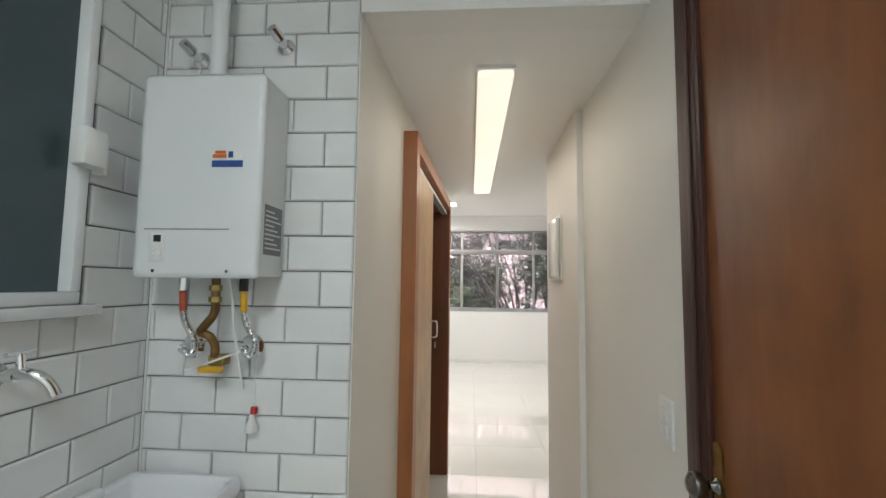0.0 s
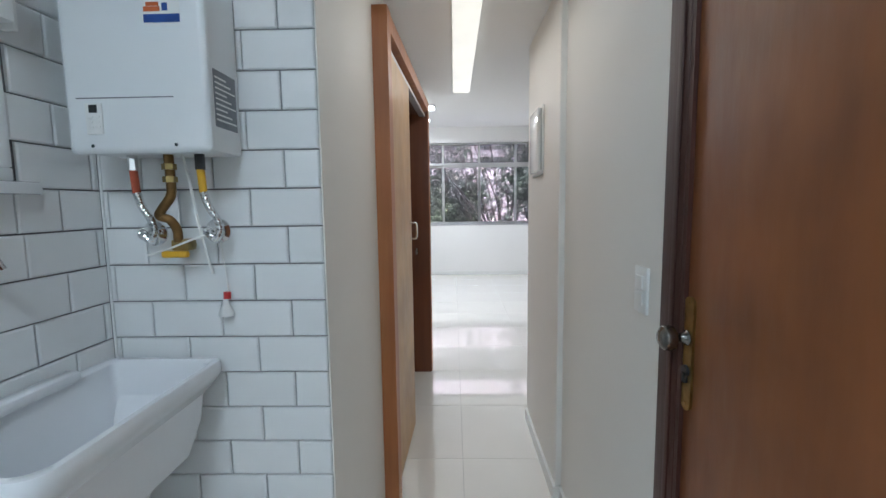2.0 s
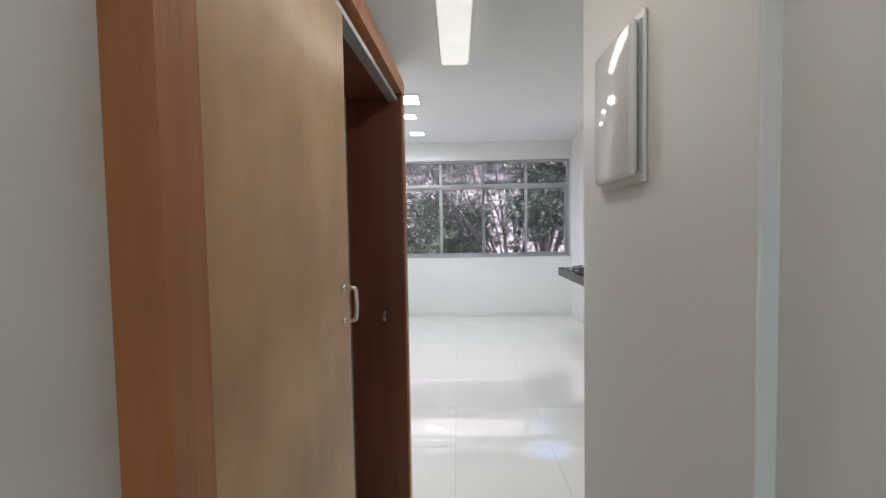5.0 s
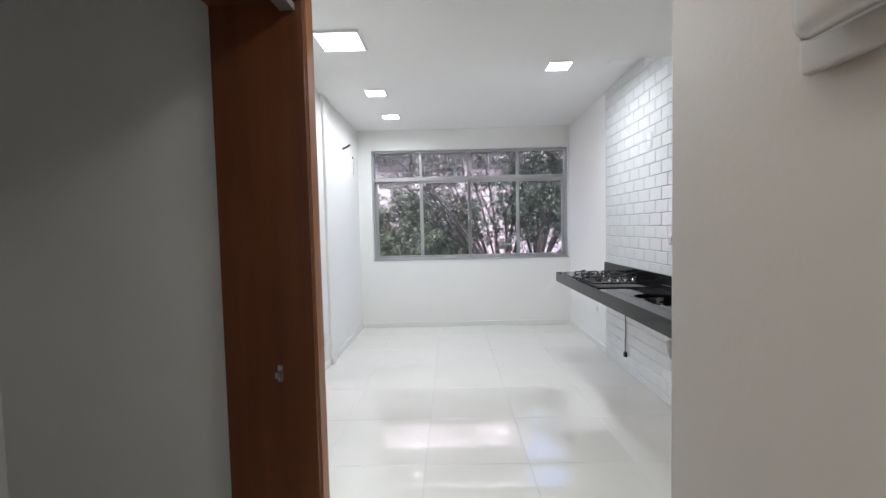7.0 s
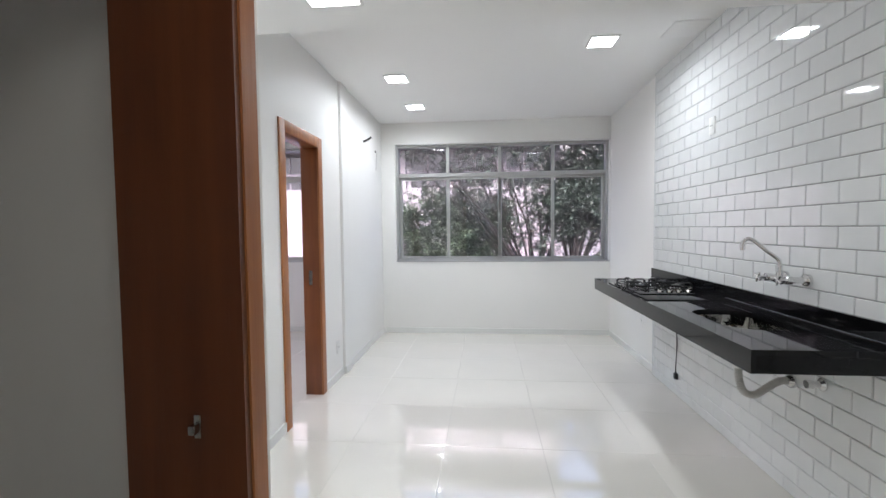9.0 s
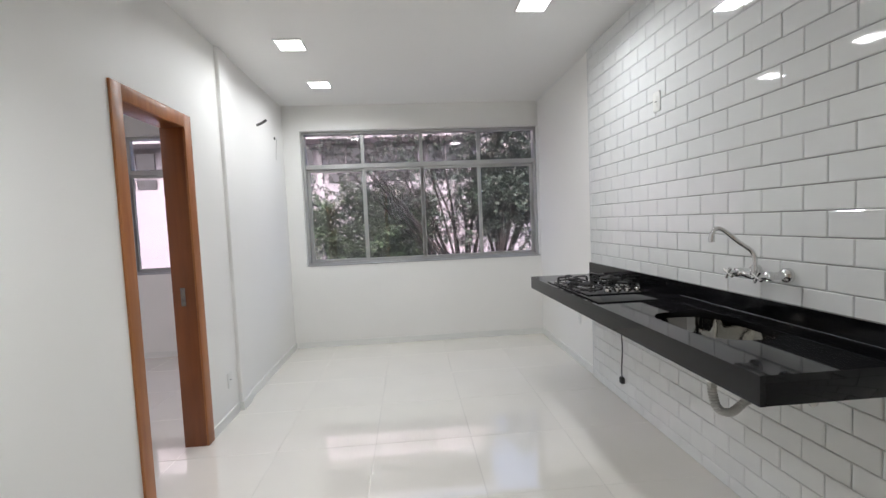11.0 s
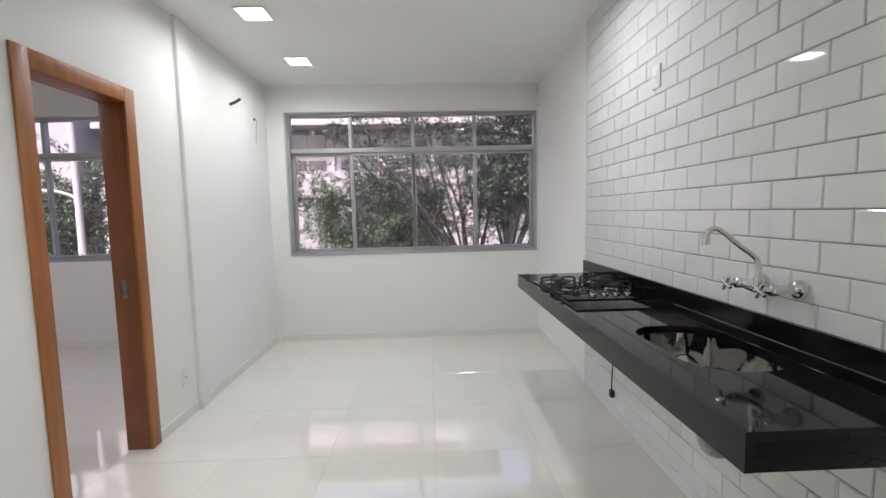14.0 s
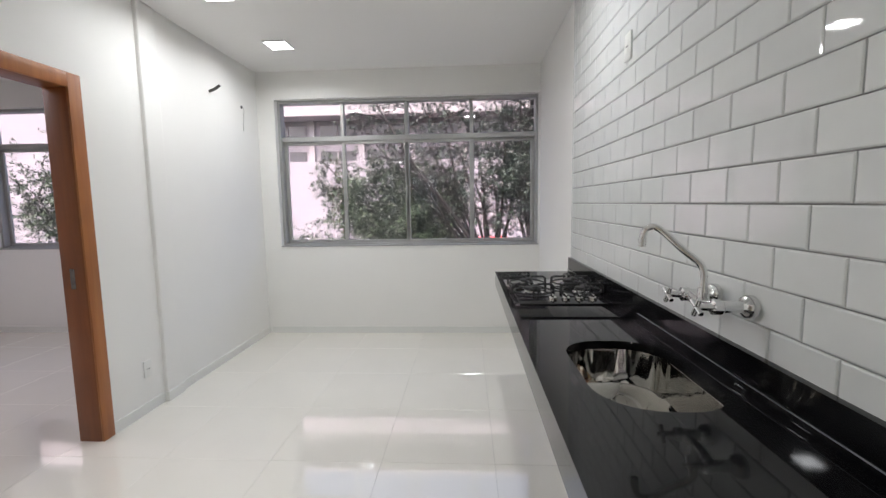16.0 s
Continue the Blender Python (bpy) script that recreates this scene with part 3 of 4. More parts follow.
lamp("strip_glow", "AREA", look((0.085, 2.94, LOW - 0.05), (0.085, 2.94, 0)) @ pose(0, 0, 0), 0.65, (1.0, 0.93, 0.83), 0.12, 2.0)

bm = box(B(), 1.62, 1.86, 6.22, 6.48, CEILING - 0.008, CEILING - 0.0005, 0.003)
tagged(part("ceiling_hatch", bm, CEIL), "flat pale grey square hatch in the ceiling", "hatch")

# ---- kitchen counter ----
CX, CY0, CY1, CZ = 1.35, 4.838, 7.262, 0.913
SINK = rounded(1.475, 1.80, 5.175, 5.70, (0.13, 0.13, 0.15, 0.12), 8)
counter = thing("kitchen_counter", "wall-hung polished black granite worktop with deep front edge", "counter", (1.6, 6.0, 0.815))
bm = B()
outer = [(CX, CY0), (TILE_X, CY0), (TILE_X, CY1), (CX, CY1)]
vo = [bm.verts.new((x, y, CZ)) for x, y in outer]
vi = [bm.verts.new((x, y, CZ)) for x, y in SINK]
edges = [bm.edges.new((vo[i], vo[(i + 1) % 4])) for i in range(4)] + [bm.edges.new((vi[i], vi[(i + 1) % len(vi)])) for i in range(len(vi))]
bmesh.ops.triangle_fill(bm, use_beauty=True, edges=edges)
low = bmesh.ops.extrude_face_region(bm, geom=list(bm.faces))
bmesh.ops.translate(bm, verts=[v for v in low["geom"] if isinstance(v, bmesh.types.BMVert)], vec=(0, 0, -0.025))
part("worktop", bm, GRANITE, counter, smooth=False)
part("front_edge", box(B(), CX, CX + 0.02, CY0, CY1, CZ - 0.096, CZ - 0.0252), GRANITE, counter, smooth=False)
for y in (CY0, CY1 - 0.02):
    part("side_edge", box(B(), CX + 0.0202, TILE_X, y, y + 0.02, CZ - 0.096, CZ - 0.0252, 0.002), GRANITE, counter)
part("backsplash", box(B(), TILE_X - 0.02, TILE_X, CY0, CY1, CZ + 0.0003, CZ + 0.1), GRANITE, counter, smooth=False)
part("base_strip", box(B(), TILE_X - 0.024, TILE_X - 0.0202, CY0 + 0.02, CY1, CZ + 0.0004, CZ + 0.021, 0.001), GRANITE, counter)
part("joint", box(B(), TILE_X - 0.0238, TILE_X - 0.0202, CY0 + 0.02, 6.0, CZ + 0.0212, CZ + 0.0224), GREY_PRINT, counter, "thin grey sealant joint")
part("raised_panel", box(B(), 1.378, TILE_X - 0.0245, 6.0, 6.90, CZ + 0.0003, CZ + 0.007, 0.002), GRANITE, counter, "raised granite field round the hob")
for y in (CY0 + 0.35, 5.95, CY1 - 0.3):
    part("bracket", box(B(), CX + 0.12, TILE_X, y, y + 0.03, CZ - 0.06, CZ - 0.0254), ALU, counter, "hidden steel bracket")
fit_parts(counter)

sink = thing("sink", "undermounted polished stainless steel basin in the black worktop", "sink", (1.63, 5.44, 0.75))
bm = B()
rings = []
for inset, z in ((-0.008, CZ - 0.0256), (0.0, CZ - 0.03), (0.006, CZ - 0.11), (0.018, CZ - 0.145), (0.045, CZ - 0.160), (0.12, CZ - 0.166)):
    cx, cy = 1.64, 5.44
    rings.append([bm.verts.new((cx + (x - cx) * (1 - inset / 0.17), cy + (y - cy) * (1 - inset / 0.26), z)) for x, y in SINK])
for a, b in zip(rings, rings[1:]):
    for k in range(len(a)):
        bm.faces.new((a[k], a[(k + 1) % len(a)], b[(k + 1) % len(a)], b[k]))
bm.faces.new(rings[-1])
basin = part("basin", bm, STEEL, sink)
for y in (5.31, 5.335, 5.36):
    part("rib", rod(B(), (1.54, y, CZ - 0.165), (1.74, y, CZ - 0.165), 0.005, seg=8), STEEL, basin)
for a in (-40, -15, 15, 40):
    v = Vector((math.sin(radians(a)), math.cos(radians(a)), 0))
    part("rib", rod(B(), Vector((1.64, 5.44, CZ - 0.166)) + v * 0.06, Vector((1.64, 5.44, CZ - 0.163)) + v * 0.15, 0.005, seg=8), STEEL, basin)
part("drain_strainer", lathe(B(), [(0.045, 0.0), (0.048, 0.003), (0.03, 0.004), (0.026, 0.001), (0.006, 0.001), (0.005, 0.008), (0.001, 0.009)], Matrix.Translation((1.64, 5.44, CZ - 0.165))), CHROME, sink, "chrome strainer")
fit_parts(sink)

trap = thing("drain_trap", "pale corrugated waste hose bent under the worktop", "pipe", (1.75, 5.4, 0.55))
part("tailpiece", rod(B(), (1.64, 5.44, CZ - 0.168), (1.64, 5.44, CZ - 0.26), 0.026), PLASTIC, trap)
pts = curve_points([(1.64, 5.44, CZ - 0.24), (1.64, 5.435, 0.60), (1.655, 5.42, 0.535), (1.70, 5.40, 0.525), (1.76, 5.40, 0.565), (1.82, 5.40, 0.60), (1.875, 5.40, 0.60)], 12)
part("corrugated_hose", tube(B(), pts, 0.02, 12, False, lambda t: 0.0185 + 0.0025 * math.sin(t * 220)), DRAIN, trap)
part("wall_flange", lathe(B(), [(0.036, 0), (0.036, 0.012), (0.024, 0.03), (0.02, 0.03)], Matrix.Translation((1.879, 5.40, 0.60)) @ Matrix.Rotation(radians(-90), 4, "Y")), CHROME, trap, "chrome flange")
fit_parts(trap)
valve = thing("angle_valve", "small chrome shutoff valve on the tiled wall", "valve", (1.87, 5.2, 0.655))
part("flange", lathe(B(), [(0.03, 0), (0.03, 0.008), (0.016, 0.02), (0.014, 0.045)], Matrix.Translation((1.88, 5.2, 0.655)) @ Matrix.Rotation(radians(-90), 4, "Y")), CHROME, valve)
part("knob", rod(B(), (1.835, 5.2, 0.655), (1.805, 5.2, 0.655), 0.019), CHROME, valve)
fit_parts(valve)

# faucet: two wall flanges, bridge body, two cross handles and a swung spout
fa = thing("faucet", "chrome wall-mounted two-handle kitchen faucet with swivel spout", "faucet", (1.88, 5.4, 1.13))
TOWARD_ROOM = Matrix.Rotation(radians(-90), 4, "Y")
for y in (5.31, 5.47):
    part("flange", lathe(B(), [(0.031, 0), (0.031, 0.014), (0.027, 0.022), (0.016, 0.03), (0.016, 0.075), (0.02, 0.08), (0.02, 0.1), (0.012, 0.105)], Matrix.Translation((1.881, y, 1.13)) @ TOWARD_ROOM), CHROME, fa)
    h = B()
    rod(h, (1.78, y, 1.13), (1.745, y, 1.13), 0.011, 0.008)
    for a in (30, 120):
        v = Vector((0, math.cos(radians(a)), math.sin(radians(a)))) * 0.027
        rod(h, Vector((1.742, y, 1.13)) - v, Vector((1.742, y, 1.13)) + v, 0.0065)
    part("cross_handle", h, CHROME, fa)
bm = tube(B(), [(1.80, 5.31, 1.13), (1.80, 5.35, 1.123), (1.80, 5.39, 1.12), (1.80, 5.43, 1.123), (1.80, 5.47, 1.13)], 0.015, 14)
rod(bm, (1.80, 5.39, 1.115), (1.80, 5.39, 1.165), 0.017, 0.014)
part("bridge_body", bm, CHROME, fa)
part("spout", tube(B(), [(1.80, 5.39, 1.16), (1.80, 5.39, 1.20), (1.792, 5.398, 1.23), (1.752, 5.42, 1.27), (1.712, 5.443, 1.315), (1.69, 5.455, 1.33), (1.672, 5.462, 1.324), (1.664, 5.465, 1.306), (1.662, 5.466, 1.295)], 0.0095, 14), CHROME, fa)
part("aerator", rod(B(), (1.662, 5.466, 1.298), (1.662, 5.466, 1.272), 0.012), CHROME, fa)
fit_parts(fa)

# cooktop
hob = thing("cooktop", "black glass four-burner gas hob set on the worktop", "cooktop", (1.6, 6.5, CZ + 0.007))
HZ = CZ + 0.0072
part("glass_plate", box(B(), 1.40, 1.845, 6.20, 6.83, HZ, HZ + 0.009, 0.003), BLACK_GLASS, hob)
HZ += 0.009
for bx, by, r in ((1.495, 6.45, 0.046), (1.75, 6.455, 0.036), (1.495, 6.69, 0.038), (1.745, 6.69, 0.044)):
    base = part("burner", lathe(B(), [(r + 0.014, 0), (r + 0.014, 0.006), (r, 0.012), (r, 0.02), (r - 0.004, 0.022)], Matrix.Translation((bx, by, HZ))), CHROME, hob, "steel burner ring")
    part("burner_cap", lathe(B(), [(r - 0.002, 0), (r, 0.004), (r - 0.004, 0.009), (0.002, 0.011)], Matrix.Translation((bx, by, HZ + 0.022))), IRON, base, "black burner cap")
    g = B()
    zt = HZ + 0.046
    for k in range(4):
        a = radians(90 * k)
        q = Vector((math.cos(a), math.sin(a), 0))
        side = Vector((-q.y, q.x, 0)) * 0.012
        o = Vector((bx, by, 0))
        for e in (-1, 1):
            tube(g, [o + q * 0.026 + side * 0.3 * e + Vector((0, 0, zt)), o + q * 0.094 + side * e + Vector((0, 0, zt)), o + q * 0.106 + side * e + Vector((0, 0, zt - 0.008)), o + q * 0.108 + side * e + Vector((0, 0, HZ))], 0.0048, 6, False)
        tube(g, [o + q * 0.094 - side + Vector((0, 0, zt)), o + q * 0.094 + side + Vector((0, 0, zt))], 0.0048, 6, False)
    tube(g, [(bx + 0.1 * math.cos(radians(a)), by + 0.1 * math.sin(radians(a)), HZ + 0.012) for a in range(0, 361, 30)], 0.005, 6, False)
    part("grate", g, IRON, hob, "black cast iron grate")
for k in range(4):
    kx = 1.565 + 0.064 * k
    knob = part("control_knob", lathe(B(), [(0.021, 0), (0.02, 0.014), (0.016, 0.018), (0.002, 0.018)], Matrix.Translation((kx, 6.275, HZ))), STEEL, hob, "round steel control knob")
    part("grip", box(B(), kx - 0.005, kx + 0.005, 6.257, 6.293, HZ + 0.018, HZ + 0.030, 0.002), STEEL, knob)
fit_parts(hob)

cable = thing("power_cable", "loose black cable hanging under the worktop", "cable", (1.86, 6.7, 0.2))
part("cord", tube(B(), [(1.87, 6.72, 0.79), (1.868, 6.722, 0.6), (1.872, 6.715, 0.42), (1.868, 6.722, 0.25), (1.868, 6.718, 0.19)], 0.0045, 8), BLACK, cable)
part("cord_sleeve", rod(B(), (1.868, 6.722, 0.55), (1.868, 6.72, 0.63), 0.009), BLACK, cable)
part("plug", box(B(), 1.853, 1.883, 6.70, 6.74, 0.145, 0.195, 0.008), BLACK, cable)
fit_parts(cable)

# wall stubs for an air conditioner
stub = thing("pipe_stub", "short dark insulated pipe stub sticking out of the wall", "pipe", (LEFT + 0.008, 7.93, 2.40))
part("pipe", tube(B(), [(LEFT + 0.008, 7.92, 2.40), (LEFT + 0.06, 7.925, 2.422), (LEFT + 0.10, 7.93, 2.45)], 0.012), material("grey_foam", (0.10, 0.10, 0.09), 0.9), stub)
fit_parts(stub)
wire = thing("wire_stub", "thin pale wire hanging from a small hole", "wire", (LEFT + 0.014, 8.45, 2.2))
part("hole_cap", rod(B(), (LEFT + 0.008, 8.45, 2.38), (LEFT + 0.016, 8.45, 2.38), 0.014), BLACK, wire)
part("wire", tube(B(), [(LEFT + 0.014, 8.45, 2.38), (LEFT + 0.03, 8.455, 2.36), (LEFT + 0.02, 8.46, 2.27), (LEFT + 0.014, 8.455, 2.15)], 0.0025, 6), DRAIN, wire)
fit_parts(wire)

# ---- laundry ----
# window with frosted glass and white frame
d = thing("window_3", "white framed frosted laundry window with a small latch box", "window", (LAUNDRY_L, 0.96, LWZ0))
d["kind"] = "structure"
X0 = LAUNDRY_L
bm = B()
for q in ((LW0, LW1, LWZ0, LWZ0 + 0.028), (LW0, LW1, LWZ1 - 0.035, LWZ1), (LW1 - 0.026, LW1, LWZ0 + 0.028, LWZ1 - 0.035), (LW0, LW0 + 0.035, LWZ0 + 0.028, LWZ1 - 0.035)):
    box(bm, X0 - 0.06, X0 + 0.008, *q, 0.004)
part("window_frame", bm, WHITE_METAL, d)
part("pane", box(B(), X0 - 0.03, X0 - 0.024, LW0 + 0.035, LW1 - 0.026, LWZ0 + 0.028, LWZ1 - 0.035), FROSTED, d, "dark frosted glass")
part("window_sill", box(B(), X0 - 0.06, X0 + 0.035, LW0 - 0.04, LW1 + 0.035, LWZ0 - 0.028, LWZ0 - 0.001, 0.005), CERAMIC, d, "pale stone sill")
bm = box(B(), X0 + 0.0082, X0 + 0.05, LW1 - 0.06, LW1 + 0.0, 1.74, 1.83, 0.008)
box(bm, X0 + 0.0082, X0 + 0.04, LW1 + 0.002, LW1 + 0.014, 1.73, 1.82, 0.004)
part("latch_box", bm, PLASTIC, d, "white plastic latch box")
fit_parts(d)

# gas water heater
he = thing("water_heater", "white wall-hung gas water heater with control panel", "water heater", (-0.69, 1.5, 1.49))
part("body", box(B(), -0.835, -0.528, 1.462, 1.592, 1.493, 2.01, 0.004), WHITE_METAL, he)
part("front_cover", box(B(), -0.848, -0.522, 1.44, 1.4618, 1.488, 2.012, 0.016, 4), WHITE_METAL, he)
part("seam", box(B(), -0.82, -0.60, 1.4388, 1.4402, 1.608, 1.6105), GREY_PRINT, he, "fine seam line")
ctl = part("control_panel", box(B(), -0.80, -0.762, 1.436, 1.4402, 1.53, 1.598, 0.002), PLASTIC, he)
part("display", box(B(), -0.79, -0.772, 1.4346, 1.4362, 1.577, 1.594), BLACK, ctl, "dark display")
for i in range(3):
    for j in range(2):
        part("button", box(B(), -0.793 + j * 0.016, -0.783 + j * 0.016, 1.4342, 1.4362, 1.542 + i * 0.011, 1.549 + i * 0.011, 0.001), PLASTIC, ctl)
st = part("sticker", box(B(), -0.652, -0.572, 1.4388, 1.4398, 1.765, 1.81), PLASTIC, he, "printed sticker")
part("print", box(B(), -0.652, -0.572, 1.4380, 1.4388, 1.766, 1.783), BLUE_PRINT, st, "blue printed band")
part("print", box(B(), -0.651, -0.615, 1.4380, 1.4388, 1.789, 1.799), ORANGE_PRINT, st, "orange printed mark")
part("print", box(B(), -0.645, -0.617, 1.4380, 1.4388, 1.800, 1.808), ORANGE_PRINT, st, "orange printed mark")
part("print", box(B(), -0.610, -0.598, 1.4380, 1.4388, 1.790, 1.806), BLUE_PRINT, st, "blue printed mark")
side = part("side_label", box(B(), -0.528, -0.5272, 1.475, 1.575, 1.55, 1.68), GREY_PRINT, he, "dense grey printed label")
for k in range(9):
    part("text_line", box(B(), -0.5271, -0.5266, 1.48, 1.57 - 0.02 * (k % 3), 1.565 + 0.012 * k, 1.569 + 0.012 * k), PLASTIC, side, "unreadable pale text line")
for x in (-0.79, -0.60):
    part("screw", rod(B(), (x, 1.439, 1.505), (x, 1.4375, 1.505), 0.004, seg=10), STEEL, he)
fit_parts(he)

fl = thing("flue_pipe", "white metal flue pipe rising from the heater", "pipe", (-0.70, 1.52, 2.012))
part("pipe", rod(B(), (-0.70, 1.52, 2.012), (-0.70, 1.52, CEILING), 0.022, seg=24), WHITE_METAL, fl)
part("collar", rod(B(), (-0.70, 1.52, 2.012), (-0.70, 1.52, 2.03), 0.027, seg=24), WHITE_METAL, fl)
fit_parts(fl)


def hose(name, label, x, top_mat, xv, zv):
    ob = thing(name, label, "hose", (x, 1.53, 1.3))
    part("nut", rod(B(), (x, 1.51, 1.492), (x, 1.51, 1.455), 0.011, seg=6), CHROME if top_mat == RED_TAPE else BLACK, ob)
    part("sleeve", rod(B(), (x, 1.51, 1.458), (x + 0.002, 1.513, 1.40), 0.009), top_mat, ob, "coloured sleeve")
    pts = curve_points([(x + 0.002, 1.513, 1.402), (x + 0.010, 1.515, 1.37), (x + 0.027, 1.52, 1.335), (x + 0.030, 1.525, 1.31), (x + 0.015, 1.53, 1.287), (xv, 1.545, zv)], 14)
    part("braided_hose", tube(B(), pts, 0.008, 10, False, lambda t: 0.0092 + 0.0010 * math.sin(t * 190)), CHROME, ob, "braided metal hose")
    part("wall_flange", lathe(B(), [(0.033, 0), (0.033, 0.006), (0.02, 0.018), (0.014, 0.05)], Matrix.Translation((xv, TILE_Y - 0.001, zv)) @ Matrix.Rotation(radians(90), 4, "X")), CHROME, ob)
    return fit_parts(ob)


hose("water_hose", "braided hose with red sleeve below the heater", -0.757, RED_TAPE, -0.775, 1.298)
hose("water_hose", "braided hose with yellow sleeve below the heater", -0.592, YELLOW, -0.605, 1.302)
gp = thing("gas_pipe", "bent brass gas pipe with yellow valve handle", "pipe", (-0.67, 1.53, 1.25))
part("pipe", tube(B(), [(-0.668, 1.51, 1.492), (-0.668, 1.512, 1.43), (-0.672, 1.515, 1.395), (-0.70, 1.52, 1.362), (-0.712, 1.525, 1.345), (-0.69, 1.53, 1.335), (-0.68, 1.54, 1.31), (-0.682, 1.545, 1.28)], 0.011, 12), COPPER, gp)
for z in (1.47, 1.44):
    part("nut", rod(B(), (-0.668, 1.51, z), (-0.668, 1.51, z - 0.014), 0.016, seg=6), BRASS, gp)
part("valve_body", box(B(), -0.70, -0.655, 1.54, 1.58, 1.255, 1.285, 0.006), BRASS, gp)
part("valve_handle", box(B(), -0.715, -0.65, 1.522, 1.54, 1.24, 1.257, 0.005), YELLOW, gp, "yellow lever")
part("inlet", rod(B(), (-0.68, 1.56, 1.268), (-0.68, TILE_Y, 1.268), 0.012), BRASS, gp)
fit_parts(gp)
ca = thing("heater_cable", "thin white cable hanging from the heater", "cable", (-0.63, 1.55, 1.2))
part("cord", tube(B(), [(-0.64, 1.52, 1.492), (-0.635, 1.535, 1.42), (-0.63, 1.545, 1.34), (-0.625, 1.565, 1.25), (-0.622, 1.585, 1.19)], 0.0035, 8), PLASTIC, ca)
part("tie", tube(B(), [(-0.76, 1.54, 1.245), (-0.70, 1.53, 1.262), (-0.63, 1.535, 1.288), (-0.60, 1.55, 1.298)], 0.003, 8), PLASTIC, ca)
fit_parts(ca)
tp = thing("hanging_tap_cap", "tiny white cap with a red top hanging on a cord", "cap", (-0.585, 1.585, 1.08))
part("cord", tube(B(), [(-0.60, 1.59, 1.28), (-0.592, 1.592, 1.2), (-0.587, 1.59, 1.14)], 0.0015, 6), PLASTIC, tp)
part("red_top", rod(B(), (-0.587, 1.585, 1.14), (-0.588, 1.585, 1.123), 0.009), RED, tp, "red plastic top")
part("white_cap", lathe(B(), [(0.006, 0.045), (0.008, 0.03), (0.018, 0.012), (0.019, 0.0), (0.004, -0.002)], Matrix.Translation((-0.590, 1.58, 1.078))), PLASTIC, tp)
fit_parts(tp)
for x, y, z, ax in ((-0.545, TILE_Y, 2.165, "y"),):
    so = thing("shutoff_valve", "small chrome shutoff valve high on the tiled wall", "valve", (x, y, z))
    part("flange", lathe(B(), [(0.024, 0), (0.024, 0.006), (0.012, 0.016), (0.012, 0.05)], Matrix.Translation((x, y - 0.001, z)) @ Matrix.Rotation(radians(90), 4, "X")), CHROME, so)
    part("knob", rod(B(), (x - 0.002, y - 0.045, z + 0.004), (x - 0.012, y - 0.075, z + 0.018), 0.017, 0.014), CHROME, so)
    fit_parts(so)
    copy_thing(so, pose(-0.80, TILE_Y, 2.13))

# laundry tank
TZ = 0.965
tank = thing("laundry_sink", "deep white ceramic laundry tank against the tiled corner", "laundry sink", (-0.76, 1.3, 0.3))
rim = rounded(LAUNDRY_L + 0.004, -0.60, 1.045, 1.575, (0.025, 0.02, 0.02, 0.045), 6)
bm = B()
cx, cy = -0.755, 1.31
rings = []
for s, sy, z, inner in ((0.45, 0.5, 0.56, 0), (0.5, 0.56, 0.62, 0), (0.64, 0.68, 0.75, 0), (0.86, 0.86, 0.875, 0), (0.965, 0.96, 0.915, 0), (1.0, 1.0, 0.935, 0), (1.0, 1.0, 0.955, 0), (0.99, 0.99, TZ, 0),
                        (0.90, 0.94, TZ + 0.001, 1), (0.84, 0.91, TZ - 0.006, 1), (0.81, 0.89, TZ - 0.03, 1), (0.74, 0.84, 0.82, 1), (0.62, 0.72, 0.74, 1), (0.3, 0.3, 0.715, 1)):
    pivot = cx if inner else -0.911
    rings.append([bm.verts.new((pivot + (x - pivot) * s, cy + (y - cy) * sy, z)) for x, y in rim])
for a, b in zip(rings, rings[1:]):
    for k in range(len(a)):
        bm.faces.new((a[k], a[(k + 1) % len(a)], b[(k + 1) % len(a)], b[k]))
bm.faces.new(rings[0][::-1])
bm.faces.new(rings[-1])
basin = part("basin", bm, CERAMIC, tank)
part("back_ledge", box(B(), LAUNDRY_L + 0.004, LAUNDRY_L + 0.045, 1.06, 1.44, TZ - 0.006, TZ + 0.02, 0.008), CERAMIC, basin)
bm = prism(B(), rounded(-0.895, -0.79, 1.15, 1.42, 0.04), 0.0, 0.58)
part("pedestal", bm, CERAMIC, tank)
lab = part("paper_label", box(B(), -0.75, -0.69, 1.098, 1.0995, 0.855, 0.895), PLASTIC, basin, "small printed paper label")
part("print", box(B(), -0.745, -0.72, 1.0972, 1.098, 0.88, 0.892), ORANGE_PRINT, basin, "orange printed mark")
fit_parts(tank)

tf = thing("laundry_faucet", "chrome wall faucet over the laundry tank", "faucet", (LAUNDRY_L, 1.2, 1.29))
part("flange", lathe(B(), [(0.024, 0), (0.024, 0.006), (0.011, 0.014), (0.011, 0.05)], Matrix.Translation((LAUNDRY_L + 0.001, 1.2, 1.295)) @ Matrix.Rotation(radians(90), 4, "Y")), CHROME, tf)
part("spout", tube(B(), [(LAUNDRY_L + 0.02, 1.2, 1.295), (LAUNDRY_L + 0.06, 1.205, 1.30), (LAUNDRY_L + 0.085, 1.212, 1.293), (LAUNDRY_L + 0.1, 1.22, 1.275), (LAUNDRY_L + 0.108, 1.225, 1.255)], 0.0115, 12), CHROME, tf)
h = rod(B(), (LAUNDRY_L + 0.055, 1.205, 1.30), (LAUNDRY_L + 0.05, 1.205, 1.338), 0.009, 0.007)
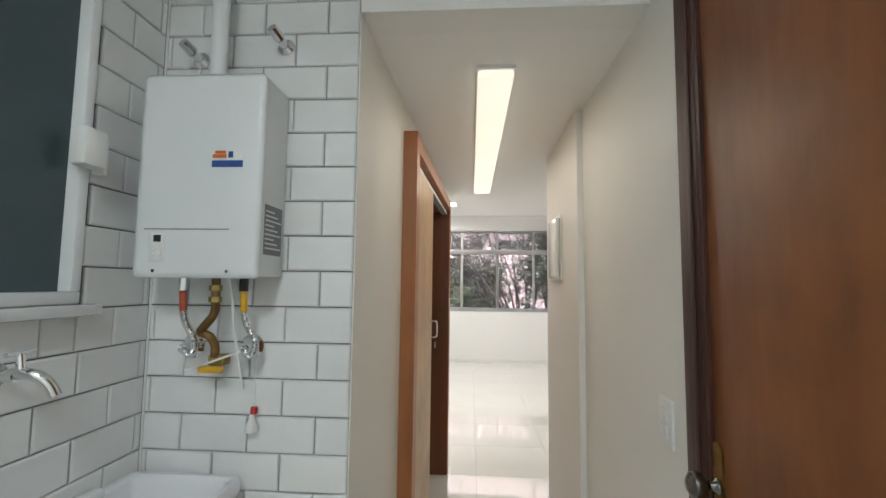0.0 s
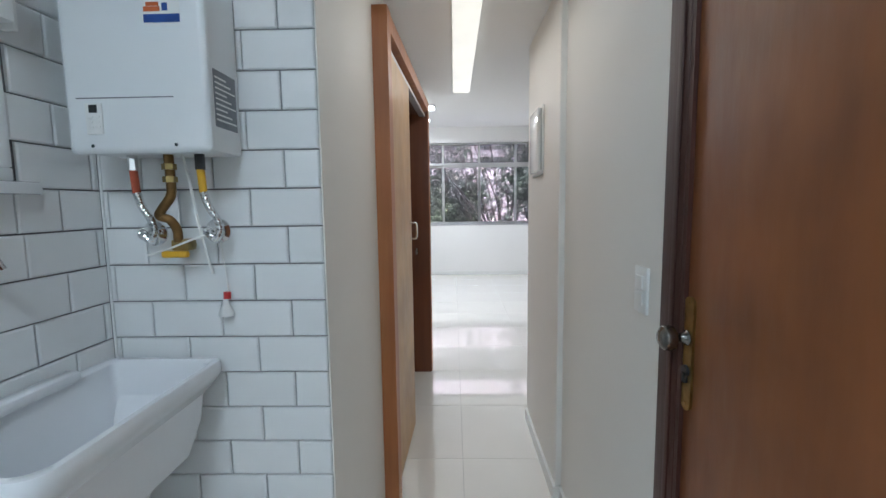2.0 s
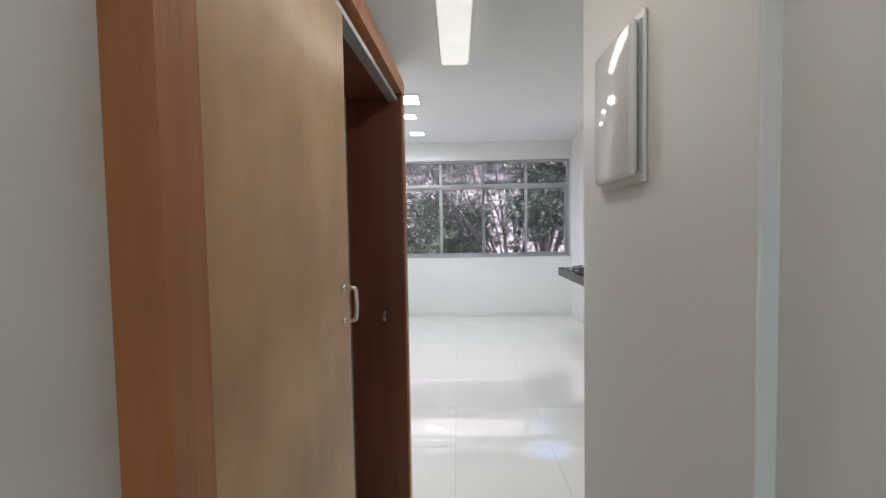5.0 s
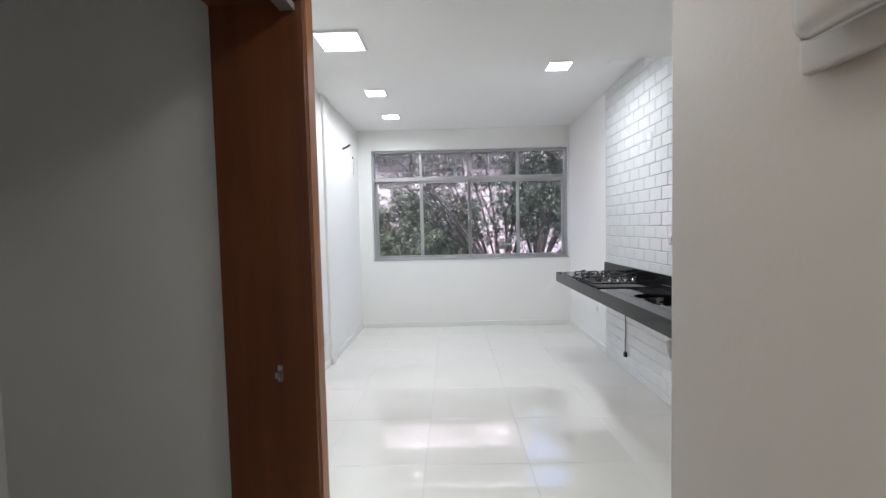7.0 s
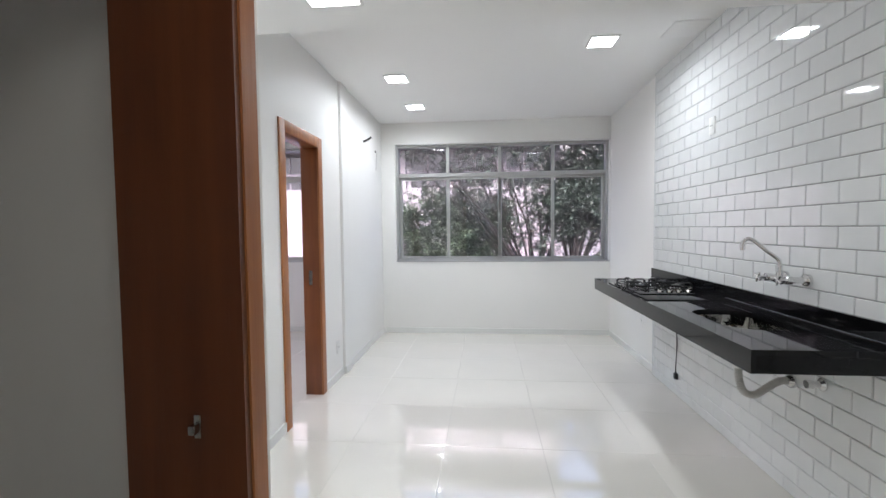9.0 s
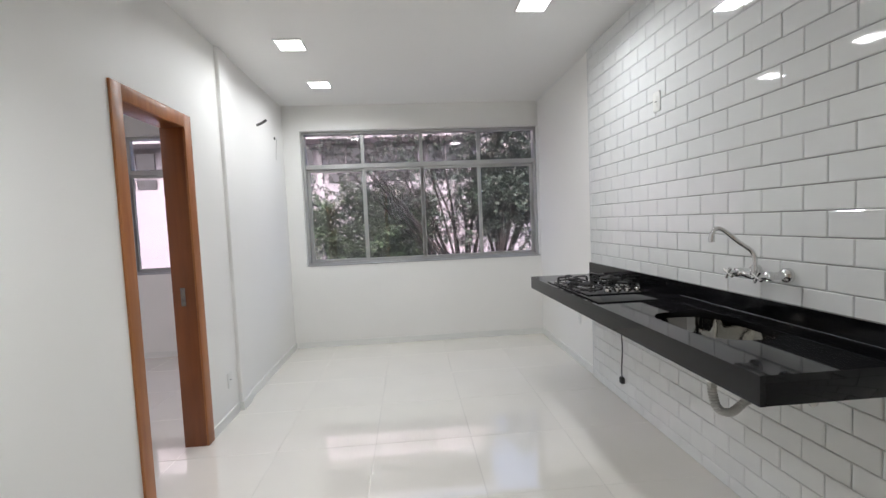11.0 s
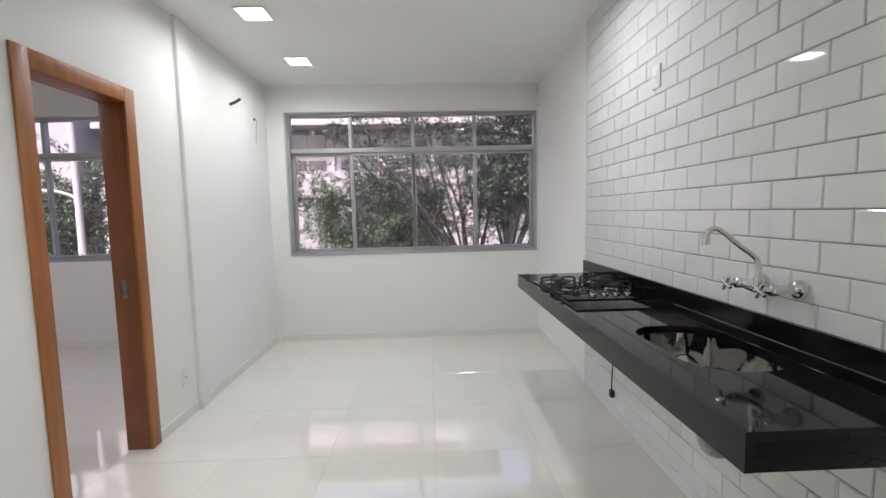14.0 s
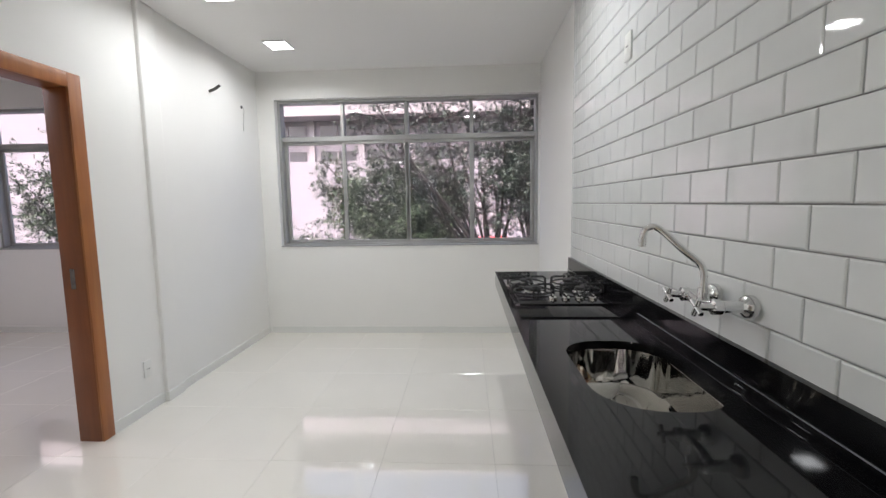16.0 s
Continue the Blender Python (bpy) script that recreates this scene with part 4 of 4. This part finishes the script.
rod(h, (LAUNDRY_L + 0.05, 1.178, 1.338), (LAUNDRY_L + 0.05, 1.232, 1.338), 0.005)
part("cross_handle", h, CHROME, tf)
fit_parts(tf)

# ---- outside ----
bm = B()
for x, y in ((-400, 9.1), (400, 9.1), (400, 500), (-400, 500)):
    bm.verts.new((x, y, -3.2))
bm.faces.new(bm.verts[:])
structure("ground", bm, ASPHALT, "dark asphalt street below the windows", "ground")


def building(name, label, x0, x1, y0, y1, floors, blank):
    """A pale block: a blank base wall with a coloured plinth, and storeys of strip windows above."""
    ob = thing(name, label, "building", ((x0 + x1) / 2, (y0 + y1) / 2, -3.2))
    part("wall", box(B(), x0, x1, y0, y1, -3.2, blank), FACADE, ob)
    if blank > 2:
        part("plinth", box(B(), x0, x1, y0 - 0.1, y0 - 0.01, -3.2, -0.25), BLUE_WALL, ob, "dark blue painted plinth")
    z = blank
    for f in range(floors):
        h = 2.2 if f == 0 else 3.0
        part("wall", box(B(), x0 + 0.6, x1, y0 + 0.9, y1, z, z + h), FACADE_GREY if f == 0 else FACADE, ob)
        part("ledge", box(B(), x0, x1, y0 - 0.3, y0 + 0.9, z + h - 0.22, z + h, 0.03), FACADE_TRIM, ob)
        if f:
            part("balcony", box(B(), x0, x1, y0 - 0.25, y0 - 0.1, z, z + 0.95, 0.02), FACADE_TRIM, ob)
        for k in range(int((x1 - x0) / 2.4)):
            a = x0 + 1.0 + k * 2.4
            for z0, z1 in (((0.1, 0.55), (0.95, 1.75)) if f == 0 else ((0.9, 2.4),)):
                w = part("window", box(B(), a, a + 1.7, y0 + 0.84, y0 + 0.898, z + z0, z + z1), FACADE_DARK, ob, "dark window")
                part("window_frame", box(B(), a + 0.82, a + 0.88, y0 + 0.80, y0 + 0.838, z + z0, z + z1), FACADE_TRIM, w)
            part("pier", box(B(), a + 1.9, a + 2.15, y0 + 0.70, y0 + 0.898, z, z + h - 0.22), FACADE_TRIM, ob)
        z += h
    return fit_parts(ob)


building("apartment_building", "pale pink apartment block with blank base wall across the street", -14, 4.0, 24, 36, 3, 3.4)
building("apartment_building", "tall pale block with a high blank wall", -46, -14.4, 23.4, 36, 2, 8.0)
building("apartment_building", "pale apartment block with balconies behind the trees", 4.5, 30, 34, 46, 4, 1.0)
aw = thing("shop_awning", "red shop awning at street level", "awning", (5, 22, -1.6))
part("canopy", prism(B(), [(1.6, 22.0), (2.9, 22.0), (2.9, 23.6), (1.6, 23.6)], -0.75, -0.1), RED_AWNING, aw)
for x in (1.7, 2.8):
    part("post", rod(B(), (x, 22.2, -3.2), (x, 22.2, -0.74), 0.05), ALU, aw)
fit_parts(aw)


def tree(name, label, base, fork, girth, reach, limbs, sprays, leaf_mat, seed, density=15, leaf=0.05):
    """A trunk up to fork, arching limbs that fan out into reach (x0, x1, y0, y1, z0, z1), twigs on them and leafy sprays on the twigs."""
    rnd = random.Random(seed)
    ob = thing(name, label, "tree", base)
    bark = B()
    top = Vector(fork)
    tube(bark, [base, Vector(base).lerp(top, 0.5) + Vector((rnd.uniform(-0.1, 0.1), 0, 0)), fork], girth, 9, True, lambda t: girth * (1.15 - 0.4 * t))
    spots, ways = [], []
    x0, x1, y0, y1, z0, z1 = reach

    def bough(p, q, r0, r1, sag, seg):
        mid = p.lerp(q, 0.5) + Vector((rnd.uniform(-0.12, 0.12), rnd.uniform(-0.12, 0.12), sag)) * (q - p).length * 0.5
        pts = curve_points([p, p.lerp(mid, 0.6) + Vector((rnd.uniform(-0.05, 0.05), 0, rnd.uniform(-0.03, 0.06))), mid, mid.lerp(q, 0.55) + Vector((rnd.uniform(-0.06, 0.06), 0, rnd.uniform(-0.05, 0.05))), q], 3)
        tube(bark, pts, r0, seg, False, lambda t: r0 + (r1 - r0) * t)
        return pts

    for k in range(limbs):
        f = (k + rnd.uniform(0.2, 0.8)) / limbs
        end = Vector((x0 + (x1 - x0) * f, rnd.uniform(y0, y1), rnd.uniform(z0 + (z1 - z0) * 0.45, z1)))
        start = Vector(base).lerp(top, rnd.uniform(0.78, 1.0))
        limb = bough(start, end, girth * rnd.uniform(0.24, 0.42), 0.012, 0.10, 7)
        for i in range(4, len(limb)):
            for _ in range(2):
                tip = limb[i] + Vector((rnd.uniform(-1.0, 1.0), rnd.uniform(-0.8, 0.8), rnd.uniform(-0.35, 0.75)))
                tip.x, tip.z = min(max(tip.x, x0), x1), min(max(tip.z, z0), z1)
                if (tip - limb[i]).length < 0.15:
                    continue
                twig = bough(limb[i], tip, 0.015, 0.005, 0.06, 4)
                for j in range(4, len(twig), 2):
                    spots.append(twig[j])
                    ways.append((twig[j] - twig[j - 1]).normalized())
                    end2 = twig[j] + Vector((rnd.uniform(-0.4, 0.4), rnd.uniform(-0.4, 0.4), rnd.uniform(-0.25, 0.3)))
                    tube(bark, [twig[j], twig[j].lerp(end2, 0.5) + Vector((0, 0, 0.03)), end2], 0.004, 3, False)
                    spots.append(end2)
                    ways.append((end2 - twig[j]).normalized())
    part("trunk", bark, BARK, ob)
    g = np.random.RandomState(seed)
    pick = g.randint(0, len(spots), sprays)
    c = np.array([tuple(p) for p in spots])[pick] + g.normal(0, 0.07, (sprays, 3))
    d = np.array([tuple(p) for p in ways])[pick] + g.normal(0, 0.45, (sprays, 3)) + np.array([0, 0, -0.25])
    d /= np.linalg.norm(d, axis=1)[:, None]
    c, d = np.repeat(c, density, 0), np.repeat(d, density, 0)
    n = len(c)
    c = c + d * g.uniform(-0.05, 0.34, (n, 1)) + g.normal(0, 0.035, (n, 3))
    u = d + g.normal(0, 0.55, (n, 3))
    u /= np.linalg.norm(u, axis=1)[:, None]
    w = np.cross(u, np.array([0, 0, 1.0]) + g.normal(0, 0.5, (n, 3)))
    w /= np.linalg.norm(w, axis=1)[:, None]
    s = leaf * g.uniform(0.6, 1.3, (n, 1))
    verts = np.stack([c - u * s, c + w * s * 0.36, c + u * s, c - w * s * 0.36], 1).reshape(-1, 3)
    me = bpy.data.meshes.new("crown")
    me.from_pydata(verts.tolist(), [], np.arange(4 * n).reshape(-1, 4).tolist())
    me.materials.append(leaf_mat)
    crown = new("crown", me)
    crown.parent = ob
    tagged(crown, "loose green foliage", kind="stuff")
    return fit_parts(ob)


tree("tree", "dark street tree with open arching branches", (1.95, 16.0, -3.2), (1.85, 16.0, -0.5), 0.15, (-2.3, 3.4, 15.2, 16.9, 0.6, 5.4), 15, 850, LEAF_DARK, 11)
tree("tree", "bushy green street tree beside the pale wall", (0.6, 16.9, -3.2), (0.2, 16.8, -0.8), 0.11, (-3.3, 0.9, 16.2, 17.6, -0.6, 2.7), 13, 3600, LEAF, 5, 16)
tree("tree", "dense dark green tree close to the window", (2.75, 15.3, -3.2), (2.75, 15.3, 0.4), 0.17, (2.15, 5.2, 14.6, 16.2, -0.6, 5.0), 13, 2300, LEAF_DARK, 29, 16)
tree("tree", "leafy tree in front of the bedroom window", (-9.6, 15.6, -3.2), (-9.6, 15.6, -0.6), 0.10, (-10.4, -7.6, 14.8, 16.4, -0.2, 3.2), 10, 1500, LEAF, 31)
tree("shrub", "low green shrub before the pale wall", (-4.4, 21.0, -3.2), (-4.4, 21.0, -2.2), 0.06, (-5.6, -3.3, 20.5, 21.6, -2.0, 0.2), 8, 700, LEAF, 41)
pole = thing("lamp_post", "slim white street lamp post", "street lamp", (-7.2, 14.0, -3.2))
part("post", rod(B(), (-7.2, 14, -3.2), (-7.2, 14, 5.0), 0.09, 0.06), FACADE_TRIM, pole)
part("arm", tube(B(), [(-7.2, 14, 1.9), (-7.6, 14, 2.05), (-8.2, 14, 2.1)], 0.035, 8), FACADE_TRIM, pole)
fit_parts(pole)

# ---- floor and wall pieces ----
fm = box(B(), -0.3091, 0.3091, -0.3091, 0.3091, -0.005, 0.0, 0.0012, 1)
fm = mesh_of("tile", fm, FLOOR)
for i in range(-8, 4):
    for j in range(-13, 4):
        t = new("tile", fm)
        t.location = (0.05 + 0.62 * (i + 0.5), 6.39 + 0.62 * (j + 0.5), 0)
        t.parent = floor

KU, KZ, LU, LZ, LV = 5.353, 0.073, -0.423, 0.0159, 1.384
TILE_CACHE = {}


def tile_points(w, h):
    """A glazed tile lying in x and y, its face up: a flat face with a sloped rim."""
    b = 0.0045
    out = []
    for inset, z in ((0, 0.0), (0.0006, 0.0055), (b, 0.008)):
        out += [(-w / 2 + inset, -h / 2 + inset, z), (w / 2 - inset, -h / 2 + inset, z), (w / 2 - inset, h / 2 - inset, z), (-w / 2 + inset, h / 2 - inset, z)]
    faces = [(8, 9, 10, 11)]
    for a in (0, 4):
        faces += [(a + k, a + (k + 1) % 4, a + 4 + (k + 1) % 4, a + 4 + k) for k in range(4)]
    return out, faces


def tile_mesh(w, h):
    key = (round(w, 3), round(h, 3))
    if key not in TILE_CACHE:
        v, f = tile_points(*key)
        me = bpy.data.meshes.new("tile")
        me.from_pydata(v, [], f)
        me.materials.append(TILE)
        TILE_CACHE[key] = me
    return TILE_CACHE[key]


def tile_wall(parent, turn, at, u0, u1, z0, z1, uj, zj, near, hole=None, pw=0.2015, ph=0.1015, joint=0.0022):
    """Running bond. turn: the matrix that stands a tile up; at(u, z): its place; near(u, z): whether it is a piece of its own."""
    rest_v, rest_f = [], []
    count = 0
    r0 = math.floor((z0 - zj) / ph)
    r1 = math.ceil((z1 - zj) / ph)
    g = np.random.RandomState(3)
    for r in range(r0, r1):
        a, b = max(z0, zj + r * ph), min(z1, zj + (r + 1) * ph)
        if b - a < 0.012:
            continue
        shift = uj + (pw / 2 if r % 2 else 0)
        for c in range(math.floor((u0 - shift) / pw), math.ceil((u1 - shift) / pw)):
            p, q = max(u0, shift + c * pw), min(u1, shift + (c + 1) * pw)
            spans = [(p, q, a, b)]
            if hole and p < hole[1] and q > hole[0] and a < hole[3] and b > hole[2]:
                spans = [s for s in ((p, min(q, hole[0]), a, b), (max(p, hole[1]), q, a, b), (max(p, hole[0]), min(q, hole[1]), a, hole[2]), (max(p, hole[0]), min(q, hole[1]), hole[3], b)) if s[1] - s[0] > 0.012 and s[3] - s[2] > 0.012]
            for p2, q2, a2, b2 in spans:
                if q2 - p2 < 0.012:
                    continue
                m = Matrix.Translation(at((p2 + q2) / 2, (a2 + b2) / 2)) @ turn @ Euler((g.normal(0, 0.0022), g.normal(0, 0.0022), 0)).to_matrix().to_4x4()
                if near((p2 + q2) / 2, (a2 + b2) / 2) and count < 300:
                    count += 1
                    t = new("tile", tile_mesh(q2 - p2 - joint, b2 - a2 - joint))
                    t.matrix_world = m
                    t.parent = parent
                else:
                    v, f = tile_points(q2 - p2 - joint, b2 - a2 - joint)
                    k = len(rest_v)
                    rest_v += [tuple(m @ Vector(x)) for x in v]
                    rest_f += [tuple(i + k for i in y) for y in f]
    if rest_v:
        me = bpy.data.meshes.new("tiles")
        me.from_pydata(rest_v, [], rest_f)
        me.materials.append(TILE_REST)
        ob = new("tiles", me)
        ob.parent = parent
        tagged(ob, "white glazed tiles further along the wall", kind="stuff")


FACE_WEST = Matrix(((0, 0, -1, 0), (-1, 0, 0, 0), (0, 1, 0, 0), (0, 0, 0, 1)))
FACE_EAST = Matrix(((0, 0, 1, 0), (1, 0, 0, 0), (0, 1, 0, 0), (0, 0, 0, 1)))
FACE_SOUTH = Matrix(((1, 0, 0, 0), (0, 0, -1, 0), (0, 1, 0, 0), (0, 0, 0, 1)))

bm = box(B(), TILE_X + 0.0065, 1.904, HALL_END, 7.268, 0, CEILING)
wall_kitchen = structure("wall_kitchen", bm, GROUT, "glossy white brick-shaped tiles with grey joints", "tiled wall")
tile_wall(wall_kitchen, FACE_WEST, lambda u, z: (TILE_X + 0.0075, u, z), HALL_END, 7.238, 0, CEILING, KU, KZ, lambda u, z: 4.5 < u < 6.3 and 0.2 < z < 2.3)
tile_wall(wall_kitchen, FACE_WEST, lambda u, z: (TILE_X + 0.0075, u, z), 7.24, 7.268, 0, CEILING, 7.14, KZ, lambda u, z: False)
tile_wall(wall_laundry_north, FACE_SOUTH, lambda u, z: (u, TILE_Y + 0.0075, z), LAUNDRY_L, hall_left(1.6) - 0.004, 0, CEILING, LU, LZ, lambda u, z: True, pw=0.191, ph=0.0997, joint=0.0026)
tile_wall(wall_laundry_west, FACE_EAST, lambda u, z: (LAUNDRY_L - 0.0075, u, z), -0.4, TILE_Y - 0.002, 0, CEILING, LV, LZ, lambda u, z: True, (LW0, LW1 + 0.004, LWZ0 - 0.02, LWZ1), pw=0.191, ph=0.0997, joint=0.0026)
part("corner_trim", box(B(), TILE_X + 0.001, RIGHT - 0.002, 7.2685, 7.2745, 0, CEILING, 0.001), TILE, wall_kitchen, "white tile edge strip")
part("corner_trim", box(B(), LAUNDRY_L - 0.001, LAUNDRY_L + 0.005, TILE_Y - 0.005, TILE_Y + 0.001, 0, CEILING, 0.002), TILE, wall_laundry_north, "white corner strip")
